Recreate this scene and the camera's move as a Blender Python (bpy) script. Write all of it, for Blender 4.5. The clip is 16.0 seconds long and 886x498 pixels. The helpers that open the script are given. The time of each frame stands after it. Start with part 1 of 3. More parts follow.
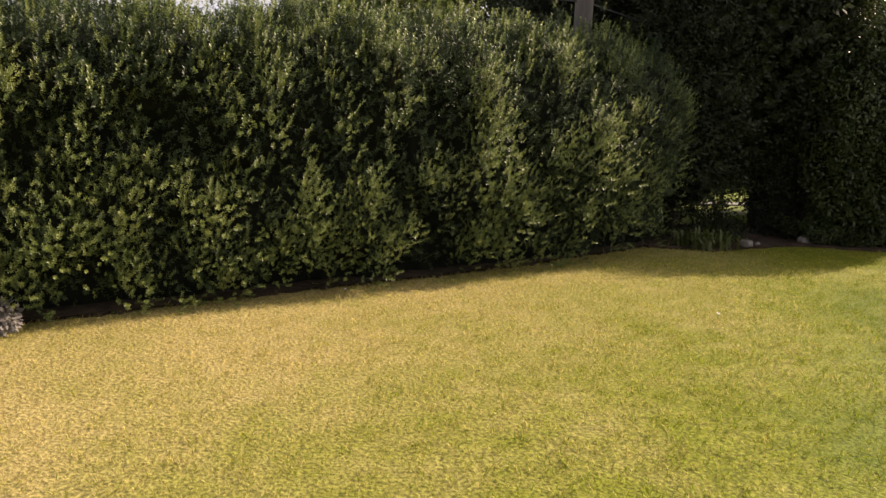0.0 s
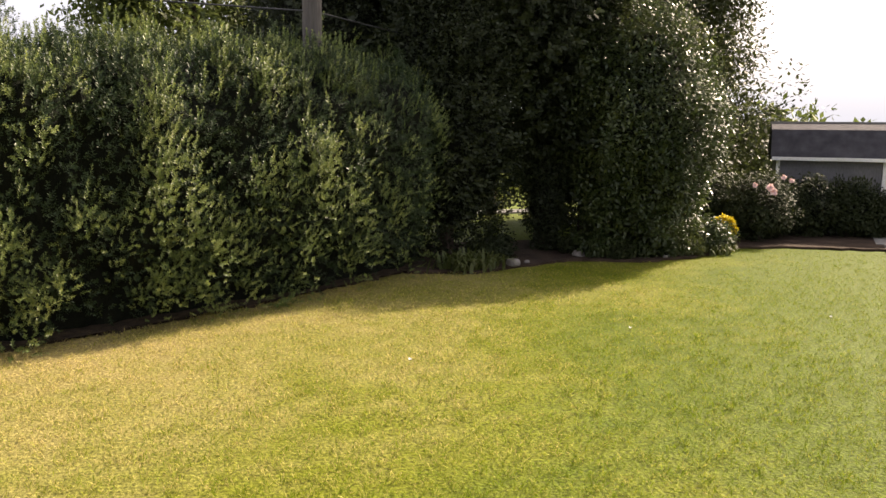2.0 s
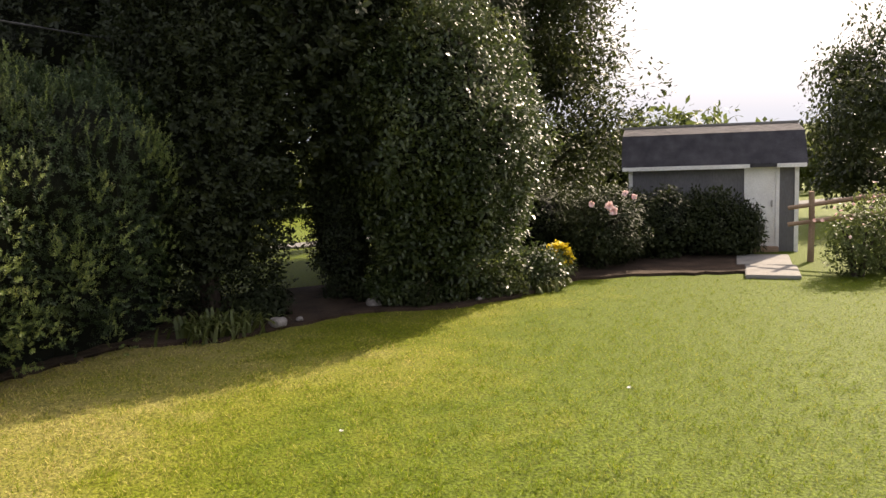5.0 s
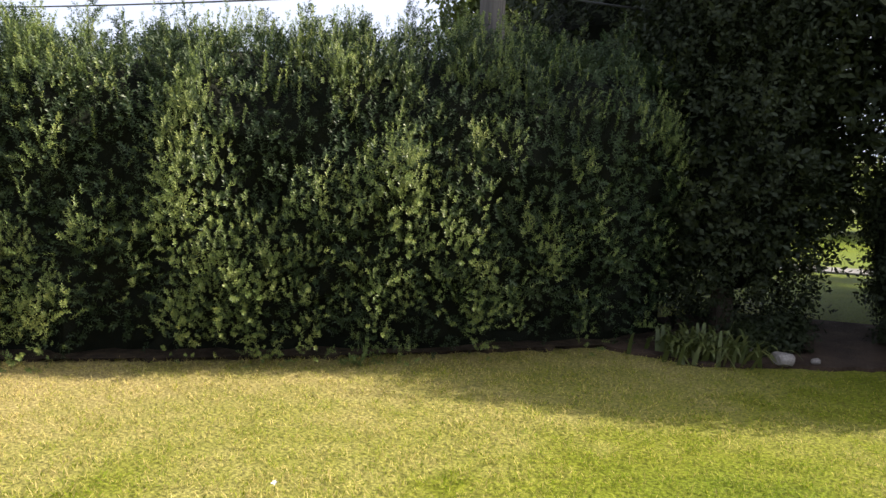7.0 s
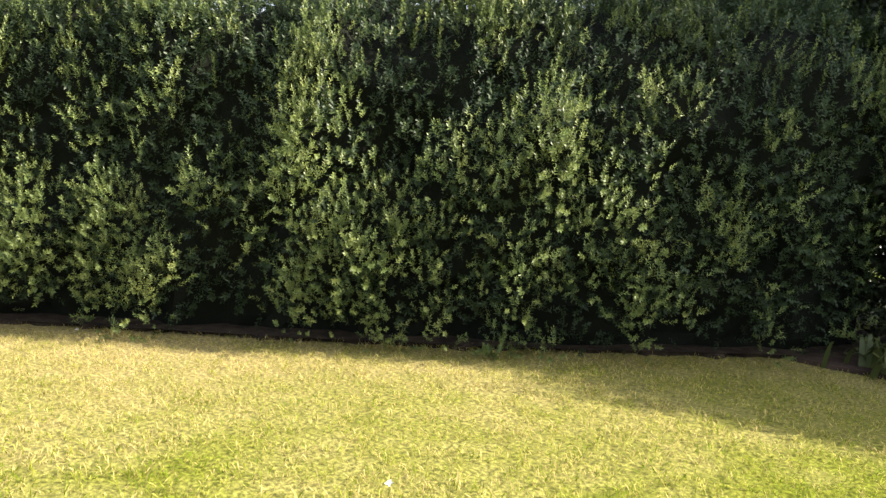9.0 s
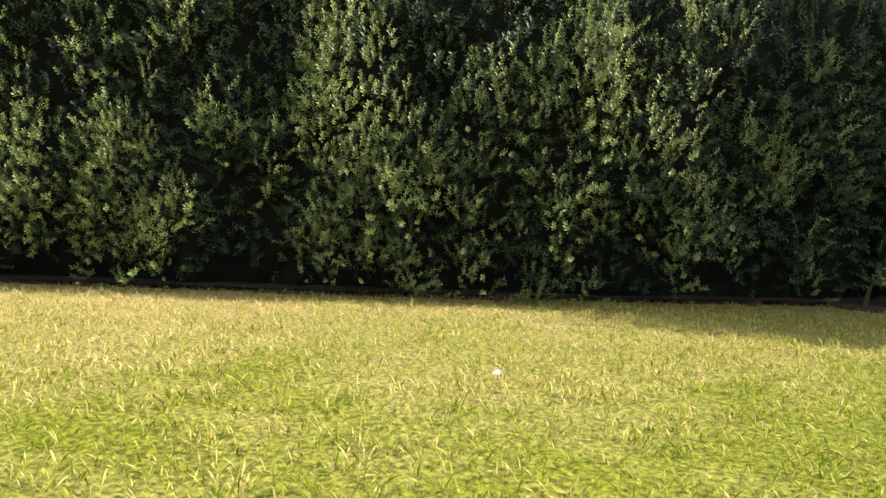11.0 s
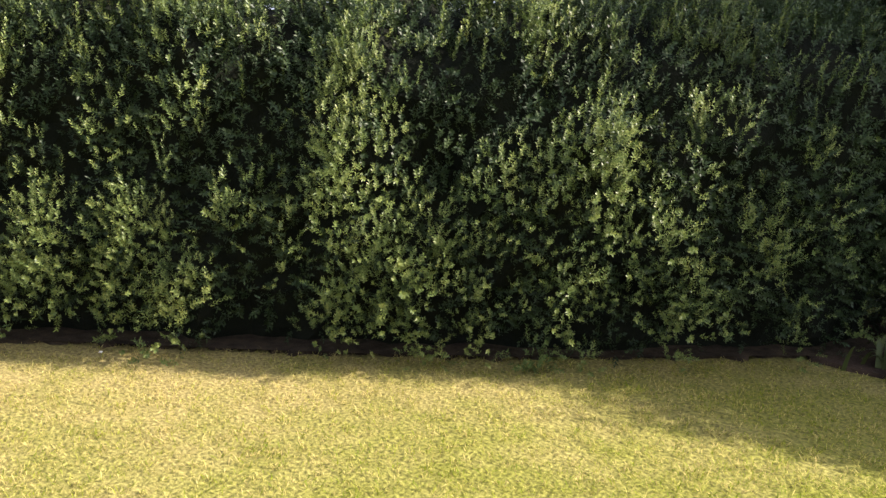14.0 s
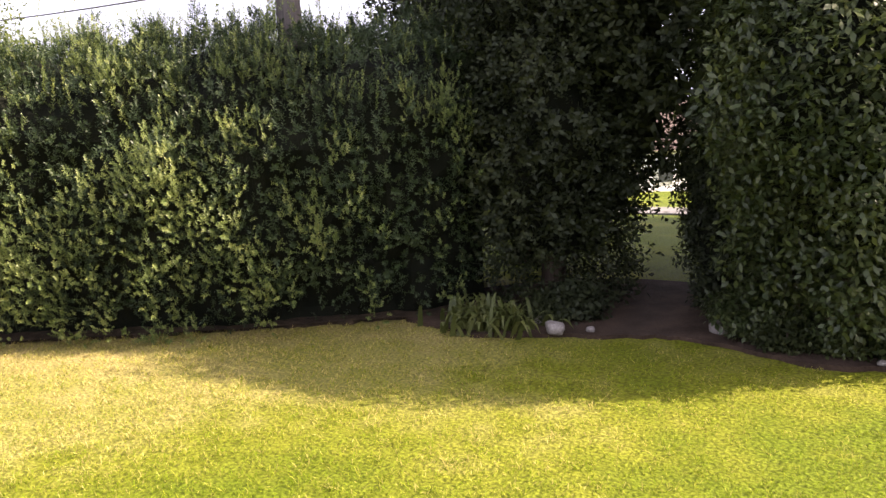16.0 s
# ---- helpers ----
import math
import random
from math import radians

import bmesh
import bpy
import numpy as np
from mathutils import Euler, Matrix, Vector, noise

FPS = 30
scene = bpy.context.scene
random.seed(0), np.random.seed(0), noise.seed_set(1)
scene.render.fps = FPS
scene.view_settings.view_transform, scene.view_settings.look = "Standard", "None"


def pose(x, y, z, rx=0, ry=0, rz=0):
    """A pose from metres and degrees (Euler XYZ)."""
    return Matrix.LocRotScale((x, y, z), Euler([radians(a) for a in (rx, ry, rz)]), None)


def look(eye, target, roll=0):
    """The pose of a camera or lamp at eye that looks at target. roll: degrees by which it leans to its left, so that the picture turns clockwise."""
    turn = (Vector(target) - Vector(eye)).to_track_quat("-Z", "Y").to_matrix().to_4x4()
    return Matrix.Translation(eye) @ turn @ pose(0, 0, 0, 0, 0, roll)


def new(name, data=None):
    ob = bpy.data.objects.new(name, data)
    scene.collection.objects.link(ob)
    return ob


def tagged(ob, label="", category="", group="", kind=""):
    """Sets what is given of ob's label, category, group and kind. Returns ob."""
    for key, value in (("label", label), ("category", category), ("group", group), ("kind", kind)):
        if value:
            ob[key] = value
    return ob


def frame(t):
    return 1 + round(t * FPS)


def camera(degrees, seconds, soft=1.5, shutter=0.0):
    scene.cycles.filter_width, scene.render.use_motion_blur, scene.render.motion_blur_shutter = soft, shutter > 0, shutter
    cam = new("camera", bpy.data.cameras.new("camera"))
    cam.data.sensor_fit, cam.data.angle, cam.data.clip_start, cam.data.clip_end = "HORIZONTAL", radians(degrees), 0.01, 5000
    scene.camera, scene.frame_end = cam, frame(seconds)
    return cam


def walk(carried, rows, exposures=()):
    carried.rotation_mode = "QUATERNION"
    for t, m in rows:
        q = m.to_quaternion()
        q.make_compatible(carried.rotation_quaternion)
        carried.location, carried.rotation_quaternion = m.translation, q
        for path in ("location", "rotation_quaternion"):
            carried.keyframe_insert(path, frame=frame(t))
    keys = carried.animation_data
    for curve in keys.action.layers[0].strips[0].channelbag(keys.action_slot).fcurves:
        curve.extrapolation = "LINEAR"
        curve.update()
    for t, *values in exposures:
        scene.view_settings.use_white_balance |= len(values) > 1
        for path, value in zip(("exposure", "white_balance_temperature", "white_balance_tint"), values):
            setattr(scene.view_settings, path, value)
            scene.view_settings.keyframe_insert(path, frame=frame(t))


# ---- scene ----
cam = camera(58.0, 16.0, soft=1.5)
PATH = [
    (0, (-1.646, -1.868, 2.045), (-1.384, 0.085, 1.701), 2.5),
    (0.5, (-1.253, -1.715, 1.834), (-0.927, 0.235, 1.528), 2.5),
    (1, (-0.696, -1.653, 1.859), (-0.305, 0.287, 1.565), 1.5),
    (1.5, (0.022, -1.509, 1.951), (0.445, 0.424, 1.664), 0.8),
    (2, (0.723, -1.175, 2.247), (1.244, 0.73, 1.932), 0.4),
    (2.5, (1.284, -0.8, 2.543), (1.871, 1.08, 2.194), 0.8),
    (3, (1.872, -0.431, 2.936), (2.494, 1.425, 2.527), 1.4),
    (3.2, (2.093, -0.262, 3.124), (2.755, 1.575, 2.691), 1.9),
    (5.3, (4.087, 0.689, 2.203), (4.721, 2.567, 1.933), -3.5),
    (5.5, (4.34, 0.792, 2.308), (4.854, 2.704, 2.022), -2.3),
    (6, (4.61, 1.215, 2.097), (4.702, 3.198, 1.853), -1.2),
    (6.5, (5.143, 1.781, 2.076), (4.607, 3.692, 1.83), -0.6),
    (7, (5.021, 2.117, 2.002), (4.221, 3.934, 1.763), 1.1),
    (7.5, (5.001, 2.408, 2.052), (4.175, 4.209, 1.784), 1.4),
    (8, (4.854, 2.64, 1.944), (4.021, 4.439, 1.684), 1.5),
    (8.5, (4.62, 2.9, 1.664), (3.649, 4.635, 1.452), 1.8),
    (9, (4.422, 2.978, 1.515), (3.339, 4.647, 1.311), 2.6),
    (9.5, (4.278, 3.015, 1.335), (3.183, 4.672, 1.105), 3.0),
    (9.7, (4.237, 3.038, 1.191), (3.136, 4.695, 0.987), 2.8),
    (11.8, (3.119, 2.604, 0.712), (2.244, 4.399, 0.608), 3.0),
    (12, (2.967, 2.543, 0.945), (2.107, 4.34, 0.772), 3.2),
    (12.5, (2.787, 2.576, 1.22), (1.971, 4.389, 1.004), 3.3),
    (13, (2.721, 2.629, 1.594), (1.935, 4.447, 1.319), 3.4),
    (13.5, (2.923, 2.715, 2.08), (2.086, 4.493, 1.705), 3.5),
    (14, (3.529, 2.713, 2.197), (2.618, 4.45, 1.807), 2.9),
    (14.5, (4.517, 2.732, 2.163), (3.538, 4.441, 1.814), 1.7),
    (15, (5.502, 2.78, 2.343), (4.521, 4.481, 1.966), 0.5),
    (15.5, (6.932, 3.184, 2.126), (5.881, 4.856, 1.811), -1.7),
    (16, (8.314, 3.643, 2.188), (7.205, 5.273, 1.849), -3.2),
]
walk(cam, [(t, look(eye, target, roll)) for t, eye, target, roll in PATH], exposures=[(0, 0.95, 7300, 18), (1.5, 1.2, 7000, 17), (3, 1.45, 7000, 17), (5.5, 1.15, 6800, 16), (6, 1.05, 6300, 16), (6.5, 1.25, 6150, 14), (7, 1.45, 6100, 13), (8.5, 1.75, 6050, 12), (9, 1.87, 6050, 12), (9.5, 1.77, 6050, 13), (12.5, 1.57, 6050, 13), (14.5, 1.72, 6100, 16), (16, 2.1, 6600, 27)])

# ---- light: late afternoon sun beyond the shed, clear hazy sky ----
SUN_AZ, SUN_EL = 64.0, 36.0  # degrees clockwise from +y, degrees up
world = bpy.data.worlds.new("sky")
scene.world = world
world.use_nodes = True
wn = world.node_tree.nodes
sky = wn.new("ShaderNodeTexSky")
sky.sky_type, sky.sun_disc = "NISHITA", False
sky.sun_elevation, sky.sun_rotation = radians(SUN_EL), radians(SUN_AZ)
sky.air_density, sky.dust_density, sky.ozone_density = 0.7, 9.0, 0.2
wn["Background"].inputs["Strength"].default_value = 0.14
haze = wn.new("ShaderNodeMix")  # even white summer haze over the clear sky
haze.data_type = "RGBA"
haze.inputs[0].default_value = 0.7
haze.inputs[7].default_value = (3.35, 3.55, 4.0, 1.0)
world.node_tree.links.new(sky.outputs[0], haze.inputs[6])
world.node_tree.links.new(haze.outputs[2], wn["Background"].inputs[0])
sun = new("sun", bpy.data.lights.new("sun", "SUN"))
sun.data.energy, sun.data.angle, sun.data.color = 5.0, radians(0.5), (1.0, 0.88, 0.7)
S_DIR = Vector((math.sin(radians(SUN_AZ)) * math.cos(radians(SUN_EL)), math.cos(radians(SUN_AZ)) * math.cos(radians(SUN_EL)), math.sin(radians(SUN_EL))))
sun.matrix_world = look((0, 0, 30), Vector((0, 0, 30)) - S_DIR)


# ---- materials ----
def material(name):
    m = bpy.data.materials.new(name)
    m.use_nodes = True
    return m, m.node_tree.nodes, m.node_tree.links, m.node_tree.nodes["Principled BSDF"]


def ramp(nodes, stops):
    r = nodes.new("ShaderNodeValToRGB")
    el = r.color_ramp.elements
    while len(el) < len(stops):
        el.new(0.5)
    for e, (p, c) in zip(el, stops):
        e.position, e.color = p, (*c, 1)
    return r


def noise_node(nodes, links, scale, detail=4.0, coord=None):
    n = nodes.new("ShaderNodeTexNoise")
    n.inputs["Scale"].default_value, n.inputs["Detail"].default_value = scale, detail
    if coord:
        links.new(coord, n.inputs["Vector"])
    return n


def mixed(nodes, links, fac, a, b, mode="MIX"):
    m = nodes.new("ShaderNodeMix")
    m.data_type, m.blend_type = "RGBA", mode
    for sock, v in ((m.inputs[0], fac), (m.inputs[6], a), (m.inputs[7], b)):
        if hasattr(v, "is_linked"):
            links.new(v, sock)
        else:
            sock.default_value = v if isinstance(v, (int, float)) else (*v, 1)
    return m.outputs[2]


def leaf_material(name, dark, mid, light, rough=0.5, through_light=0.3, patch=1.6, gloss=0.35):
    """Leaves: colour differs from leaf to leaf and in patches; some light passes through."""
    m, n, l, p = material(name)
    geo, tex = n.new("ShaderNodeNewGeometry"), n.new("ShaderNodeTexCoord")
    r = ramp(n, [(0.0, dark), (0.5, mid), (1.0, light)])
    big = noise_node(n, l, patch, 3.0, tex.outputs["Object"])
    add = n.new("ShaderNodeMath")
    add.operation = "MULTIPLY_ADD"
    l.new(geo.outputs["Random Per Island"], add.inputs[0])
    add.inputs[1].default_value = 0.55
    sub = n.new("ShaderNodeMath")
    sub.operation = "MULTIPLY_ADD"
    l.new(big.outputs["Fac"], sub.inputs[0])
    sub.inputs[1].default_value, sub.inputs[2].default_value = 1.3, -0.42
    l.new(sub.outputs[0], add.inputs[2])
    l.new(add.outputs[0], r.inputs["Fac"])
    l.new(r.outputs["Color"], p.inputs["Base Color"])
    p.inputs["Roughness"].default_value = rough
    p.inputs["Specular IOR Level"].default_value = gloss
    tr = n.new("ShaderNodeBsdfTranslucent")
    l.new(r.outputs["Color"], tr.inputs["Color"])
    mix = n.new("ShaderNodeMixShader")
    mix.inputs[0].default_value = through_light
    l.new(p.outputs[0], mix.inputs[1])
    l.new(tr.outputs[0], mix.inputs[2])
    l.new(mix.outputs[0], n["Material Output"].inputs["Surface"])
    return m


def surface(name, a, b, scale=6.0, rough=0.8, bump=0.3, fine=60.0, metal=0.0, stretch=(1, 1, 1)):
    """A worn surface: two colours in patches, fine grain, and relief."""
    m, n, l, p = material(name)
    tex, mp = n.new("ShaderNodeTexCoord"), n.new("ShaderNodeMapping")
    mp.inputs["Scale"].default_value = stretch
    l.new(tex.outputs["Object"], mp.inputs["Vector"])
    big = noise_node(n, l, scale, 5.0, mp.outputs[0])
    small = noise_node(n, l, fine, 3.0, mp.outputs[0])
    r = ramp(n, [(0.3, a), (0.7, b)])
    l.new(big.outputs["Fac"], r.inputs["Fac"])
    g = ramp(n, [(0.2, (0.7, 0.7, 0.7)), (0.8, (1.15, 1.15, 1.15))])
    l.new(small.outputs["Fac"], g.inputs["Fac"])
    l.new(mixed(n, l, 1.0, r.outputs["Color"], g.outputs["Color"], "MULTIPLY"), p.inputs["Base Color"])
    bp = n.new("ShaderNodeBump")
    bp.inputs["Strength"].default_value, bp.inputs["Distance"].default_value = bump, 0.02
    l.new(small.outputs["Fac"], bp.inputs["Height"])
    l.new(bp.outputs[0], p.inputs["Normal"])
    p.inputs["Roughness"].default_value, p.inputs["Metallic"].default_value = rough, metal
    p.inputs["Specular IOR Level"].default_value = 0.5 if rough < 0.8 else 0.15
    return m


def lawn_material(name, blades=False):
    """Mown grass: green, with straw-dry patches that grow towards the hedge."""
    m, n, l, p = material(name)
    geo = n.new("ShaderNodeNewGeometry")
    pos = geo.outputs["Position"]
    big = noise_node(n, l, 0.55, 4.0, pos)
    mid = noise_node(n, l, 2.6, 5.0, pos)
    fine = noise_node(n, l, 34.0, 6.0, pos)
    sep = n.new("ShaderNodeSeparateXYZ")
    l.new(pos, sep.inputs[0])
    # dryness falls off across the lawn from the hedge side to the shed side
    dot = n.new("ShaderNodeVectorMath")
    dot.operation = "DOT_PRODUCT"
    l.new(pos, dot.inputs[0])
    dot.inputs[1].default_value = (-0.1, 0.074, 0.0)
    s1 = n.new("ShaderNodeMath")
    s1.operation = "MULTIPLY_ADD"
    l.new(big.outputs["Fac"], s1.inputs[0])
    s1.inputs[1].default_value, s1.inputs[2].default_value = 0.75, -0.36
    s2 = n.new("ShaderNodeMath")
    s2.operation = "MULTIPLY_ADD"
    l.new(mid.outputs["Fac"], s2.inputs[0])
    s2.inputs[1].default_value = 0.52
    l.new(s1.outputs[0], s2.inputs[2])
    s3 = n.new("ShaderNodeMath")
    s3.operation = "ADD"
    l.new(s2.outputs[0], s3.inputs[0])
    lim = n.new("ShaderNodeClamp")
    lim.inputs["Min"].default_value, lim.inputs["Max"].default_value = -0.6, 0.6
    l.new(dot.outputs["Value"], lim.inputs["Value"])
    l.new(lim.outputs[0], s3.inputs[1])
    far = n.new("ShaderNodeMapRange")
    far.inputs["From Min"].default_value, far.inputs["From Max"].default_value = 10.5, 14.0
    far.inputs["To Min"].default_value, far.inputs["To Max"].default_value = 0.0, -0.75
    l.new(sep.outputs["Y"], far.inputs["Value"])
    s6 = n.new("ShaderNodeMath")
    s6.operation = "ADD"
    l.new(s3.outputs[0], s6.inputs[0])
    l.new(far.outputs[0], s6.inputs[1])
    s7 = n.new("ShaderNodeClamp")
    s7.inputs["Min"].default_value, s7.inputs["Max"].default_value = 0.12, 1.0
    l.new(s6.outputs[0], s7.inputs["Value"])
    last = s7.outputs[0]
    if blades:
        s4 = n.new("ShaderNodeMath")
        s4.operation = "MULTIPLY_ADD"
        l.new(geo.outputs["Random Per Island"], s4.inputs[0])
        s4.inputs[1].default_value = 1.05
        s5 = n.new("ShaderNodeMath")
        s5.operation = "ADD"
        s5.inputs[1].default_value = -0.57
        l.new(last, s5.inputs[0])
        l.new(s5.outputs[0], s4.inputs[2])
        last = s4.outputs[0]
    r = ramp(n, [(0.08, (0.098, 0.14, 0.006)), (0.36, (0.18, 0.198, 0.017)), (0.62, (0.275, 0.254, 0.072)), (0.92, (0.38, 0.31, 0.128))])
    l.new(last, r.inputs["Fac"])
    g = ramp(n, [(0.35, (0.85, 0.85, 0.82)), (0.65, (1.75, 1.75, 1.65))] if blades else [(0.34, (0.34, 0.34, 0.32)), (0.66, (0.95, 0.95, 0.9))])
    l.new(fine.outputs["Fac"], g.inputs["Fac"])
    l.new(mixed(n, l, 1.0, r.outputs["Color"], g.outputs["Color"], "MULTIPLY"), p.inputs["Base Color"])
    p.inputs["Roughness"].default_value, p.inputs["Specular IOR Level"].default_value = 0.75, 0.1
    if blades:
        tr = n.new("ShaderNodeBsdfTranslucent")
        l.new(mixed(n, l, 1.0, r.outputs["Color"], g.outputs["Color"], "MULTIPLY"), tr.inputs["Color"])
        mix = n.new("ShaderNodeMixShader")
        mix.inputs[0].default_value = 0.5
        l.new(p.outputs[0], mix.inputs[1])
        l.new(tr.outputs[0], mix.inputs[2])
        l.new(mix.outputs[0], n["Material Output"].inputs["Surface"])
    else:
        bp = n.new("ShaderNodeBump")
        bp.inputs["Strength"].default_value, bp.inputs["Distance"].default_value = 0.8, 0.03
        l.new(fine.outputs["Fac"], bp.inputs["Height"])
        l.new(bp.outputs[0], p.inputs["Normal"])
    return m


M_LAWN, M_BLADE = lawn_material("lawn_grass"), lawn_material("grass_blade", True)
# deep leaves darkened, tufts paled: hollow shade and lit tips partly in the colour
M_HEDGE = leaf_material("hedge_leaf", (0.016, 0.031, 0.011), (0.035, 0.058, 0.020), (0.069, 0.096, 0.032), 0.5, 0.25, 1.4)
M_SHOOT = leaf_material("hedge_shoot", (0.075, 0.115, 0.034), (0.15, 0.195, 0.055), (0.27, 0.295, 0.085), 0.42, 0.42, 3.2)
M_YEW = leaf_material("dark_conifer_leaf", (0.013, 0.019, 0.007), (0.024, 0.033, 0.012), (0.045, 0.054, 0.019), 0.6, 0.35, 1.2)
M_SHRUB = leaf_material("glossy_shrub_leaf", (0.024, 0.040, 0.013), (0.048, 0.068, 0.020), (0.096, 0.112, 0.034), 0.38, 0.4, 1.5, 0.45)
M_BUSH = leaf_material("dark_bush_leaf", (0.015, 0.022, 0.009), (0.028, 0.037, 0.012), (0.053, 0.062, 0.020), 0.6, 0.3, 1.5, 0.2)
# leaf pair: backlit glow in the lighter colour, shade in the darker one
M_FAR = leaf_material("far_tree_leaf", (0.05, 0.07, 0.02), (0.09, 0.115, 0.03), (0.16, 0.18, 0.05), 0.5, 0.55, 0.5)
M_FARDARK = leaf_material("far_leaf_painted_shade", (0.019, 0.027, 0.010), (0.038, 0.049, 0.015), (0.075, 0.086, 0.026), 0.5, 0.45, 0.6)
# near-black colour stands for the shade inside hedge, crowns and bushes
M_CORE = surface("core_painted_shade", (0.004, 0.006, 0.003), (0.009, 0.010, 0.005), 5.0, 0.9, 0.6)
M_BARK = surface("rough_bark", (0.035, 0.026, 0.019), (0.085, 0.065, 0.05), 5.0, 0.9, 0.8, 30.0, 0.0, (1, 1, 0.25))
M_SOIL = surface("bed_soil", (0.027, 0.018, 0.012), (0.072, 0.048, 0.033), 3.0, 0.95, 0.9, 40.0)
# soil and clippings, darkened to stand for the hedge's shade at its foot
M_LITTER = surface("litter_with_shade", (0.021, 0.016, 0.011), (0.072, 0.051, 0.031), 9.0, 0.95, 0.9, 55.0)
M_STONE = surface("pale_stone", (0.128, 0.112, 0.098), (0.270, 0.247, 0.225), 8.0, 0.85, 0.5)
M_CONCRETE = surface("old_concrete", (0.186, 0.174, 0.161), (0.260, 0.248, 0.229), 3.0, 0.85, 0.3)
M_POLE = surface("weathered_pole_wood", (0.088, 0.078, 0.076), (0.160, 0.144, 0.136), 3.0, 0.85, 0.5, 50.0, 0.0, (1, 1, 0.08))
M_WIRE = surface("black_cable", (0.02, 0.02, 0.022), (0.035, 0.035, 0.04), 4.0, 0.6, 0.05)
M_SHEDWALL = surface("grey_shed_boards", (0.102, 0.099, 0.105), (0.156, 0.150, 0.156), 2.0, 0.75, 0.25, 40.0, 0.0, (1, 1, 0.3))
M_ROOF = surface("dark_shingle", (0.040, 0.038, 0.044), (0.076, 0.072, 0.080), 5.0, 0.9, 0.7, 90.0)
M_TRIM = surface("white_painted_wood", (0.66, 0.64, 0.62), (0.8, 0.79, 0.77), 3.0, 0.55, 0.1)
M_WOOD = surface("old_rail_wood", (0.2, 0.13, 0.085), (0.33, 0.23, 0.16), 3.0, 0.8, 0.4, 60.0, 0.0, (0.2, 1, 1))
M_WHITE = surface("white_house_siding", (0.74, 0.73, 0.71), (0.82, 0.81, 0.8), 1.0, 0.6, 0.1)
M_HROOF = surface("brown_house_shingle", (0.072, 0.054, 0.048), (0.120, 0.096, 0.084), 1.5, 0.9, 0.3)
M_ROAD = surface("pale_road", (0.130, 0.125, 0.120), (0.180, 0.175, 0.165), 0.6, 0.9, 0.2)
M_METAL = surface("dull_metal", (0.3, 0.3, 0.3), (0.42, 0.42, 0.42), 10.0, 0.4, 0.05, 60.0, 1.0)
M_YELLOW = leaf_material("yellow_petal", (0.5, 0.38, 0.02), (0.72, 0.55, 0.03), (0.8, 0.68, 0.06), 0.6, 0.35, 3.0)
M_ROSE = leaf_material("pale_pink_petal", (0.7, 0.42, 0.42), (0.8, 0.58, 0.56), (0.85, 0.74, 0.7), 0.6, 0.35, 3.0)
M_LILY = leaf_material("strap_leaf", (0.048, 0.066, 0.018), (0.084, 0.102, 0.027), (0.132, 0.138, 0.042), 0.45, 0.35, 3.0)
M_GLASS, _n, _l, _p = material("window_glass")
_p.inputs["Base Color"].default_value, _p.inputs["Roughness"].default_value = (0.03, 0.035, 0.04, 1), 0.05


# ---- mesh helpers ----
def part(name, data, mat, parent=None, label=""):
    """Links a bmesh or a mesh as one object, under parent."""
    if isinstance(data, bmesh.types.BMesh):
        me = bpy.data.meshes.new(name)
        data.to_mesh(me)
        data.free()
    else:
        me = data
    if mat and not me.materials:
        me.materials.append(mat)
    ob = new(name, me)
    if parent:
        ob.parent = parent
    if label:
        tagged(ob, label)
    return ob


def thing(name, label, category, at=(0, 0, 0), group="", kind=""):
    ob = new(name)
    ob.location = at
    return tagged(ob, label, category, group, kind)


def box(bm, lo, hi, bevel=0.0):
    lo, hi = Vector(lo), Vector(hi)
    r = bmesh.ops.create_cube(bm, size=1, matrix=Matrix.Translation((lo + hi) / 2) @ Matrix.Diagonal((*(hi - lo), 1)))
    if bevel:
        edges = {e for v in r["verts"] for e in v.link_edges}
        bmesh.ops.bevel(bm, geom=list(edges), offset=bevel, segments=2, affect="EDGES")
    return bm


def tube(bm, pts, radii, sides=8):
    """A tapered limb along points."""
    rings = []
    for i, p in enumerate(pts):
        p = Vector(p)
        d = (Vector(pts[min(i + 1, len(pts) - 1)]) - Vector(pts[max(i - 1, 0)])).normalized()
        side = d.cross(Vector((0.3, 0.95, 0.1))).normalized()
        up = d.cross(side)
        rings.append([bm.verts.new(p + (side * math.cos(a) + up * math.sin(a)) * radii[i]) for a in (math.tau * k / sides for k in range(sides))])
    for a, b in zip(rings, rings[1:]):
        for k in range(sides):
            bm.faces.new((a[k], a[(k + 1) % sides], b[(k + 1) % sides], b[k]))
    bm.faces.new(rings[0][::-1])
    bm.faces.new(rings[-1])
    return bm


rng = np.random.default_rng(7)


def leaf_quad(base, tip, width, droop=0.0):
    """Four corners of one leaf, folded a little on its midrib: two triangles."""
    base, tip = np.array(base, float), np.array(tip, float)
    d = tip - base
    ln = np.linalg.norm(d) + 1e-9
    side = np.cross(d / ln, (0.1, 0.2, 1.0))
    side /= np.linalg.norm(side) + 1e-9
    mid = base + d * 0.5 + np.array((0, 0, 0.1 * ln - droop * ln))
    return [base, mid + side * width / 2, tip, mid - side * width / 2]


